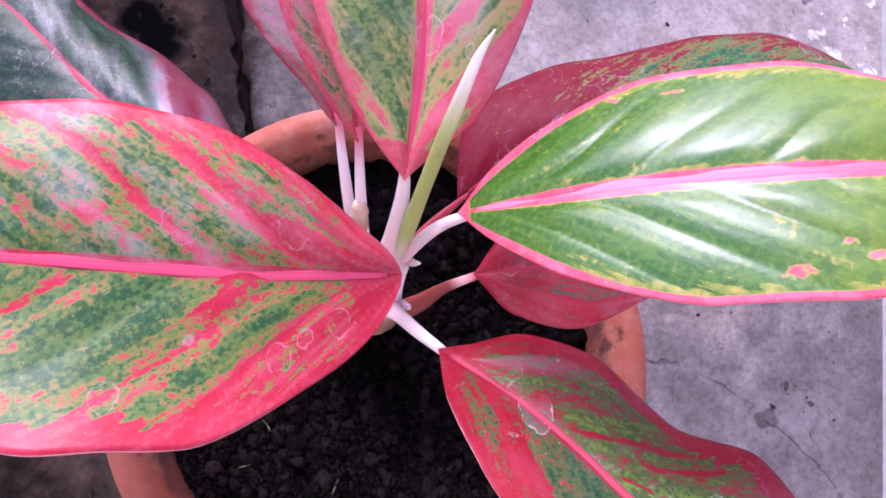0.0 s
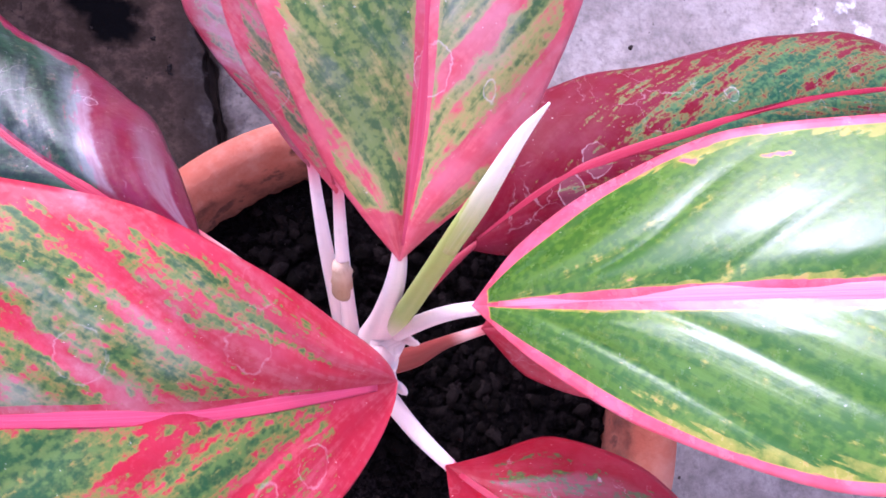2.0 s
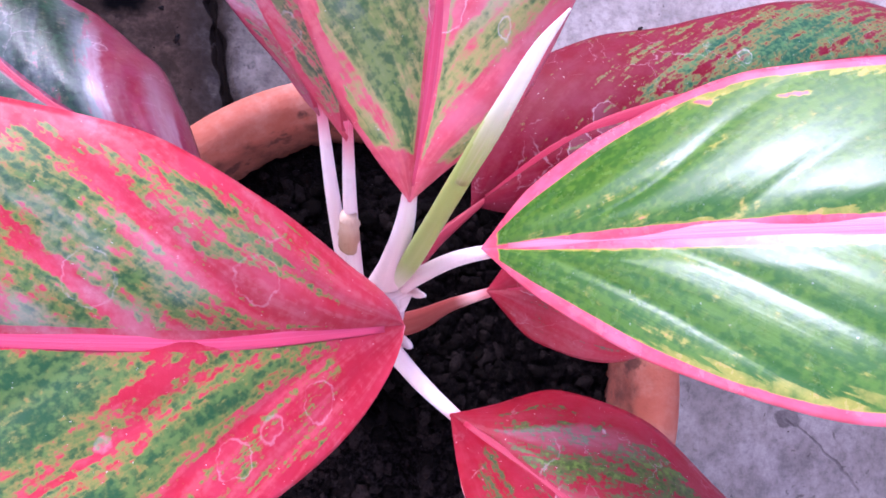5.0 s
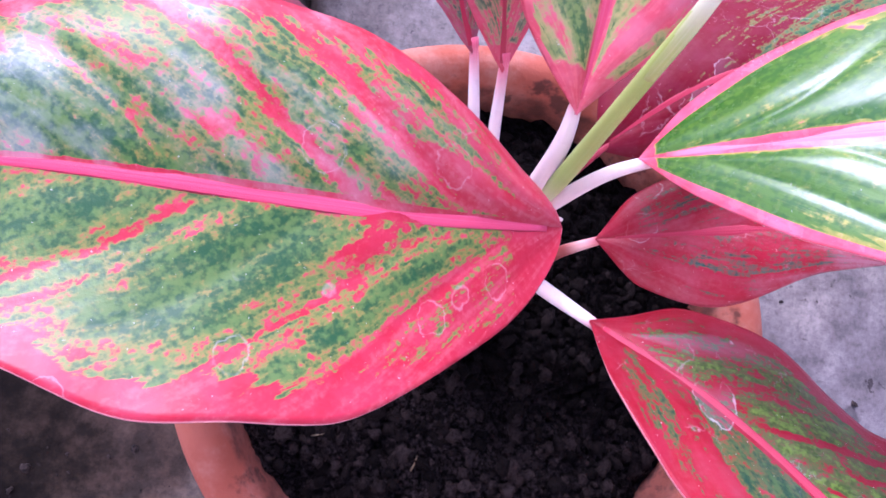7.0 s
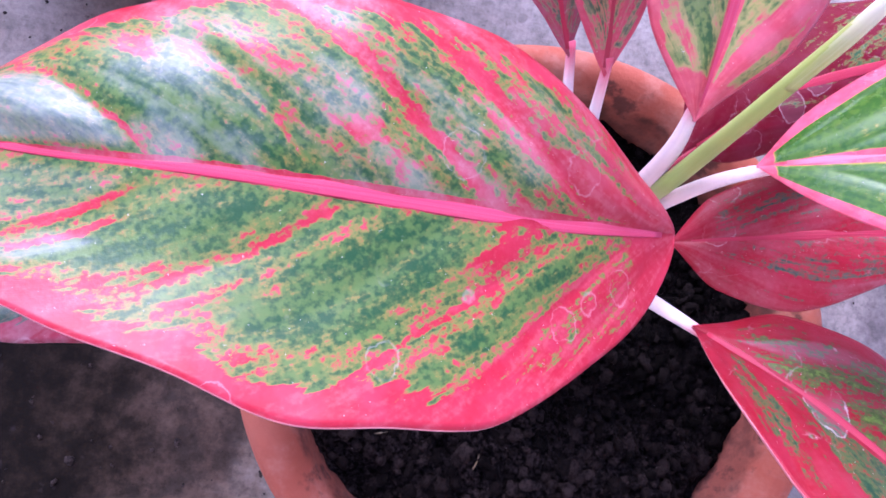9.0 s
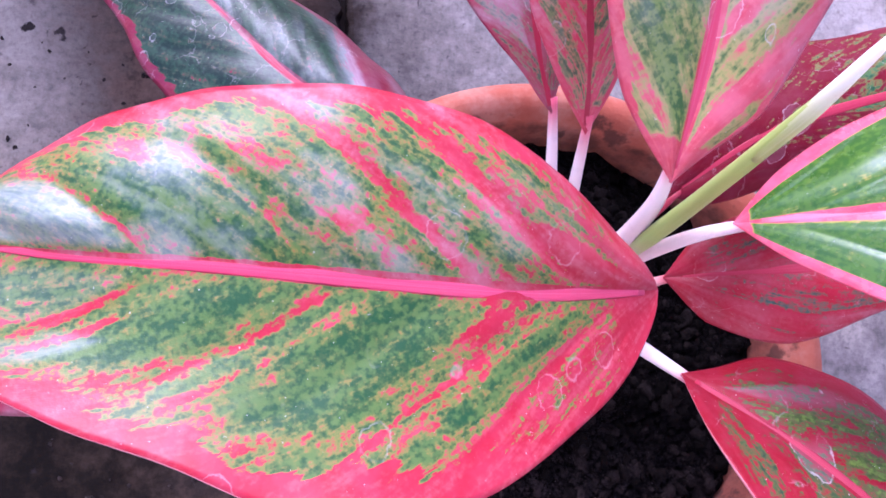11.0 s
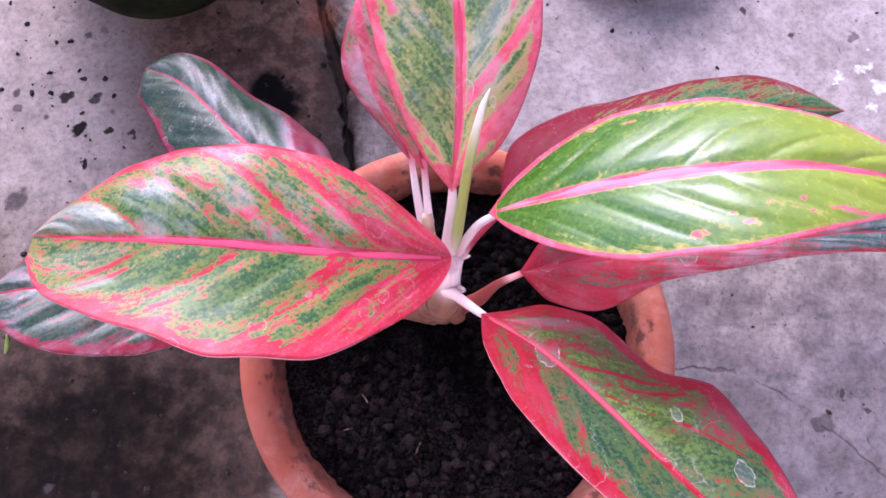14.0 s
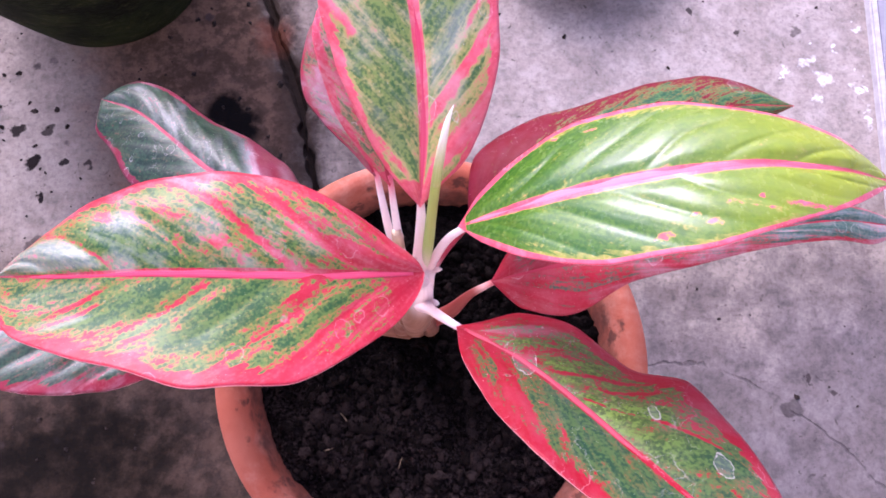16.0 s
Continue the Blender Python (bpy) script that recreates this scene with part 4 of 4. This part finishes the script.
L_FRONT = leaf(plant, "broad red-edged leaf with a green field and red flecks",
    [(-5.5, 20, 285), (-36, 17, 301), (-66, 17, 308), (-96, 18, 310), (-124, 19, 306), (-149.5, 22, 297)],
    [0, 15.2, 25.0, 36.6, 37.4, 32.2, 26.4, 21, 15.2, 8.6], [0, 11.4, 22.3, 32.8, 35.8, 33.2, 28.0, 17.4, 8.2, 0.5],
    [0, 1, 3, 8, 11, 10, 7.5, 5, 3, 1], [0, 0, 1, 0, -2, -4, -5, -4, -2, 0], MAT_FRONT, bulge=-0.8, bulge_right=4.2, dish=2.0, crisp=0.8, quilt=0.7, quilt_right=1.9, veins=8, wave=0.4, waves=2.2, rib=2.0, seed=1, rows=190, half=28, blunt=True,
    veins_left=[0.052, 0.190, 0.32, 0.450, 0.64, 0.80], veins_right=[-0.02, 0.122, 0.280, 0.475, 0.665, 0.83])
L_GREEN = leaf(plant, "glossy bright green leaf with a pink edge and midrib",
    [(7, 34, 294), (35, 34, 322), (63, 34, 340), (91, 34, 347), (119, 33, 342), (147, 34, 325)],
    [0, 11.2, 20.6, 28.4, 28.4, 22.6, 16.9, 12.0, 5.5, 0], [0, 10, 19.5, 26.1, 25.8, 21.2, 14.8, 7.6, 3.4, 0],
    [0, -5, -10, -14, -13, -9, -6, -3.5, -1, 0], [0, 2.6, 5.4, 7.2, 6.8, 5.4, 3.6, 2, 1, 0], MAT_GREEN, bulge=2.2, bulge_right=2.3, crisp=0.62, quilt=1.35, quilt_right=1.4, veins=7, rows=240, half=34, wave=0.5, rib=1.9, seed=2, rib_material=MAT_RIB_PALE,
    veins_left=[-0.10, 0.05, 0.20, 0.36, 0.52, 0.68, 0.84], veins_right=[0.0, 0.15, 0.30, 0.43, 0.56, 0.70, 0.84])
L_UP = leaf(plant, "upright leaf with red midrib and green mottled field",
    [(-6, 42, 293), (-4, 63, 304), (-4, 84, 315), (-6, 106, 325), (-8, 128, 333), (-10, 150, 337)],
    [0, 7.6, 16.4, 24.6, 29.2, 31.5, 27.5, 16.5, 7.0, 0], [0, 5.7, 15, 23, 28.1, 29.4, 24.0, 14, 6.4, 0],
    [0, 1, 2, 4, 4, 3, 1, 0, 0, 0], [0, -1, -1, -2, -2, -1, 0, 0, 0, 0], MAT_UPRIGHT, bulge=4.0, quilt=0.4, veins=9, wave=1.2, waves=3, rib=2.2, seed=3)
L_LOW = leaf(plant, "drooping leaf mottled red and green with a wavy edge",
    [(6, 2, 271), (25, -12, 285), (42, -29, 299), (57, -47, 313), (73, -65, 325), (91, -84, 334)],
    [0, 7, 18.5, 25.5, 25.5, 34.5, 30.8, 22, 13.5, 0], [0, 10, 16.8, 22.3, 22.9, 20.5, 16.9, 10.2, 4.8, 0],
    [0, -6, -14, -19, -20, -21, -18, -13, -8, 0], [0, 10, 15, 18, 18, 16, 13, 8, 4, 0], MAT_LOWER, bulge=3.0, quilt=0.6, veins=9, wave=1.5, waves=3.2, rib=1.5, seed=4, rib_material=MAT_RIB_RED)
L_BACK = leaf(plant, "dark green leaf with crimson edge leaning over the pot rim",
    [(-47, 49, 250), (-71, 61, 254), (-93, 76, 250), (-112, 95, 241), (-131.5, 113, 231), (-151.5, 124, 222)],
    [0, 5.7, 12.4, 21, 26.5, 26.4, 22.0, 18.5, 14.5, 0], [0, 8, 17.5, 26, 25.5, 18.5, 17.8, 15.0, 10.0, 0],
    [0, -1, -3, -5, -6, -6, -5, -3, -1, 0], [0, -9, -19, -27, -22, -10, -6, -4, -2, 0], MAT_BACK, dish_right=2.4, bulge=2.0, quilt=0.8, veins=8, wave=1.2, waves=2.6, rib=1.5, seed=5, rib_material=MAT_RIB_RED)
L_UNDER = leaf(plant, "shaded leaf with silvery painted sheen streaks tucked beneath another",
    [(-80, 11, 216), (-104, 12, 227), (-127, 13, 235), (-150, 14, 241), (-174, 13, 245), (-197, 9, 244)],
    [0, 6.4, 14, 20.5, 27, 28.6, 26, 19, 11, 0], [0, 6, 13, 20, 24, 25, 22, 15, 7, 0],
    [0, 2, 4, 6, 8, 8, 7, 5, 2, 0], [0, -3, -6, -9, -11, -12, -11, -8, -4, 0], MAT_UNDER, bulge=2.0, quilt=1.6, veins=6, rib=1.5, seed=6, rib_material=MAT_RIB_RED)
L_SIDE = leaf(plant, "long crimson leaf hanging low over the pot rim",
    [(27, 31, 211), (67, 34, 236), (106, 37, 242), (146, 43, 238), (185, 48, 231), (225, 46, 220)],
    [0, 14, 20, 21, 17, 12, 9, 7, 4, 0], [0, 15.5, 22.2, 12.5, 9.8, 8.3, 8.8, 10.5, 5.5, 0],
    [0, -2, -4, -6, -6, -4, -2, -1, -1, 0], [0, -2, -4, -1, 0, 0, 0, 0, 0, 0], MAT_SIDE, bulge=2.5, quilt=0.5, veins=9, rib=1.7, seed=7, rib_material=MAT_RIB_RED)
L_REAR = leaf(plant, "crimson leaf with a green patch behind the green one",
    [(16, 51, 241), (42, 69, 251), (72, 80, 256), (102, 89, 257), (133, 95, 255), (164, 97, 249)],
    [0, 12, 23, 25, 21.5, 21.5, 21.5, 14, 6, 0], [0, 9, 13, 15, 15, 14, 12, 7, 3, 0],
    [0, -4, -10, -13, -10, -10, -11, -7, -3, 0], [0, -1, -3, -5, -6, -6, -5, -3, -1, 0], MAT_REAR, bulge=2.5, quilt=0.5, veins=9, rib=1.5, seed=8, rib_material=MAT_RIB_RED)
L_TALL_A = leaf(plant, "narrow purple-red leaf standing behind the upright one",
    [(-23, 67, 258), (-28, 81, 265), (-32, 94, 271), (-36, 107, 276), (-39, 119, 279), (-43, 131, 279)],
    [0, 2.2, 4.5, 9.5, 13.5, 16.2, 15, 11, 6.5, 0], [0, 2.5, 6.4, 10, 12.5, 14, 13.3, 8.2, 3.5, 0],
    [0, -1, -3, -7, -11, -14, -15, -12, -6, 0], [0, -1, -1, -2, -3, -4, -4, -3, -2, 0], MAT_TALL, bulge=1.0, quilt=0.5, veins=9, rib=1.2, seed=9, rib_material=MAT_RIB_RED)
L_TALL_B = leaf(plant, "narrow red and green leaf pressed behind the upright one",
    [(-17, 59, 268), (-20, 73, 280), (-23, 86, 289), (-25, 99, 297), (-28, 112, 303), (-31, 126, 306)],
    [0, 3, 7.2, 12, 14.9, 16.3, 16, 12, 6, 0], [0, 3.5, 8, 12.5, 14.5, 15.5, 15, 12, 5.6, 0],
    [0, 0, 0, 0, 0, 0, 0, 0, 0, 0], [0, -1, -2, -4, -5, -6, -6, -4, -2, 0], MAT_CRIMSON, bulge=1.0, quilt=0.3, veins=9, rib=1.2, seed=10, rib_material=MAT_RIB_RED)


def petiole(owner, points, radii, material=None, label="pale fleshy leaf stalk"):
    return tube("petiole", points, radii, material or MAT_PETIOLE, owner, label, groove=0.22, sides=16, rings=30)


petiole(L_FRONT, [(-5, 25, 248), (-8, 21.5, 266), (-7.4, 19.8, 281), (-13, 19, 286.6)], [3.4, 2.6, 2.2, 1.1])
petiole(L_GREEN, [(-3.4, 29, 247), (-0.4, 30.8, 264), (4.6, 33, 284), (13, 34.1, 298.3)], [2.6, 1.9, 1.55, 1.1])
petiole(L_UP, [(-6.4, 28, 244), (-6.2, 33.5, 265), (-5.7, 39.5, 283.5), (-5.8, 47, 294.3)], [4.8, 2.7, 1.95, 1.1])
petiole(L_LOW, [(-6, 17, 238), (-2.6, 12.6, 248), (2.2, 6.5, 261), (10, -1, 272.8)], [3.6, 2.2, 1.8, 1.2])
petiole(L_SIDE, [(-3, 19, 172), (9, 22, 188), (18, 27, 203), (31, 31.6, 212)], [4.4, 3.6, 2.0, 1.3], MAT_PETIOLE_RED, "reddish leaf stalk paling towards the blade")
petiole(L_TALL_B, [(-9, 19, 202), (-12, 32, 226), (-15, 47, 250), (-17, 63, 271)], [3.6, 2.2, 1.7, 1.1])
petiole(L_TALL_A, [(-10, 19, 198), (-15, 36, 222), (-19.5, 53, 245), (-23, 71, 259.5)], [3.6, 2.2, 1.7, 1.1])
petiole(L_REAR, [(-5, 22, 236), (-1, 31, 240), (7, 41.5, 241), (20, 53, 242.0)], [2.8, 2.1, 1.7, 0.6], MAT_PETIOLE_CRIMSON, "crimson leaf stalk")
petiole(L_BACK, [(-9, 19, 205), (-22, 30, 222), (-36, 43, 237), (-52, 54.5, 247)], [3.6, 2.4, 2.0, 1.5], MAT_PETIOLE_RED, "reddish leaf stalk")
petiole(L_UNDER, [(-12, 15, 172), (-34, 15, 190), (-60, 13, 205), (-86, 11.2, 216)], [4.0, 2.6, 2.0, 1.5], MAT_PETIOLE_BROWN, "brownish pink leaf stalk")

bud = tube("rolled_leaf", [(-4.2, 30, 252), (-3.2, 33.2, 274), (-2.2, 38, 300), (-0.6, 44.2, 328), (0.4, 47.3, 339)], [2.0, 2.1, 1.8, 1.5, 1.05], MAT_BUD, plant, "tightly rolled young green leaf with a cream tip", sides=18, rings=40, groove=0.1)
tube("cream_tip", [(-1.2, 41.8, 318), (-0.3, 44.8, 331), (0.7, 47.8, 340), (1.9, 50.8, 347.4), (3.4, 52.8, 353)], [1.52, 1.49, 1.20, 0.80, 0.15], MAT_BUD_TIP, bud, "pale cream rolled tip", sides=16, rings=24)
tube("sheath", [(-14.5, 40, 238), (-15, 43.5, 246), (-15.5, 45.5, 251)], [2.6, 2.5, 2.1], MAT_SHEATH, plant, "dry papery brown sheath stub", lumps=0.25, rings=10)
tube("sheath", [(-1.8, 28.5, 251), (0.8, 27.4, 256), (2.0, 26.8, 259)], [1.5, 1.0, 0.4], MAT_SHEATH_PALE, plant, "torn pale sheath end", lumps=0.35, rings=10, seed=4)
tube("sheath", [(-3.5, 18, 238), (-0.6, 16, 244), (0.6, 15, 247)], [1.8, 1.3, 0.5], MAT_SHEATH_PALE, plant, "torn pale sheath end", lumps=0.3, rings=10, seed=9)

# ---------------------------------------------------------------- neighbouring pots and litter
POT_PROFILE = [(0.030, 0.0), (0.060, 0.001), (0.066, 0.008), (0.080, 0.055), (0.094, 0.105), (0.106, 0.150), (0.112, 0.172), (0.106, 0.178), (0.099, 0.170), (0.094, 0.150)]


def garden_pot(label, centre, scale, material):
    ob = new("flower_pot")
    tagged(ob, label, "flower pot")
    revolve("body", smooth_profile([(r * scale, z * scale) for r, z in POT_PROFILE]), material, ob, centre, 96, rough=0.012, seed=centre[0])
    r = 0.096 * scale
    verts = [(centre[0], centre[1], 0.156 * scale)]
    verts += [(centre[0] + r * math.cos(2 * math.pi * j / 48), centre[1] + r * math.sin(2 * math.pi * j / 48), 0.152 * scale) for j in range(48)]
    mesh_object("soil_fill", verts, [(0, 1 + j, 1 + (j + 1) % 48) for j in range(48)], MAT_SOIL, ob)
    return ob


garden_pot("dark mossy green clay pot standing on the concrete", (-0.250, 0.364), 1.3, MAT_MOSS)
saucer = new("plant_saucer")
tagged(saucer, "dark brown clay saucer lying on the concrete", "saucer")
revolve("dish", smooth_profile([(0.020, 0.0), (0.060, 0.001), (0.068, 0.008), (0.078, 0.026), (0.080, 0.031), (0.076, 0.031), (0.068, 0.012), (0.055, 0.008), (0.004, 0.007)]), MAT_DARKPOT, saucer, (0.146, 0.390), 96, rough=0.01)


def build_grit():
    rng = random.Random(11)

    def place(r):
        while True:
            x, y = r.uniform(-0.42, 0.36), r.uniform(-0.12, 0.34)
            if math.hypot(x, y) < 0.10:
                continue
            if r.random() < (0.9 if x < -0.1 else 0.22):
                return x, y, 0.0003

    verts, faces = lump_mesh(420, place, lambda r: 0.0005 + 0.0022 * r.random() ** 3.0, rng)
    tagged(mesh_object("floor_grit", verts, faces, MAT_GRIT), "scattered dark crumbs of earth on the concrete", "grit", kind="stuff")


build_grit()

sprout = tube("weed", [(-326, 8, -1), (-323, 14, 4), (-321, 21, 10)], [1.2, 1.5, 0.6], MAT_WEED, None, sides=8, rings=12)
tagged(sprout, "tiny pale green weed shoot growing from the concrete", "weed")
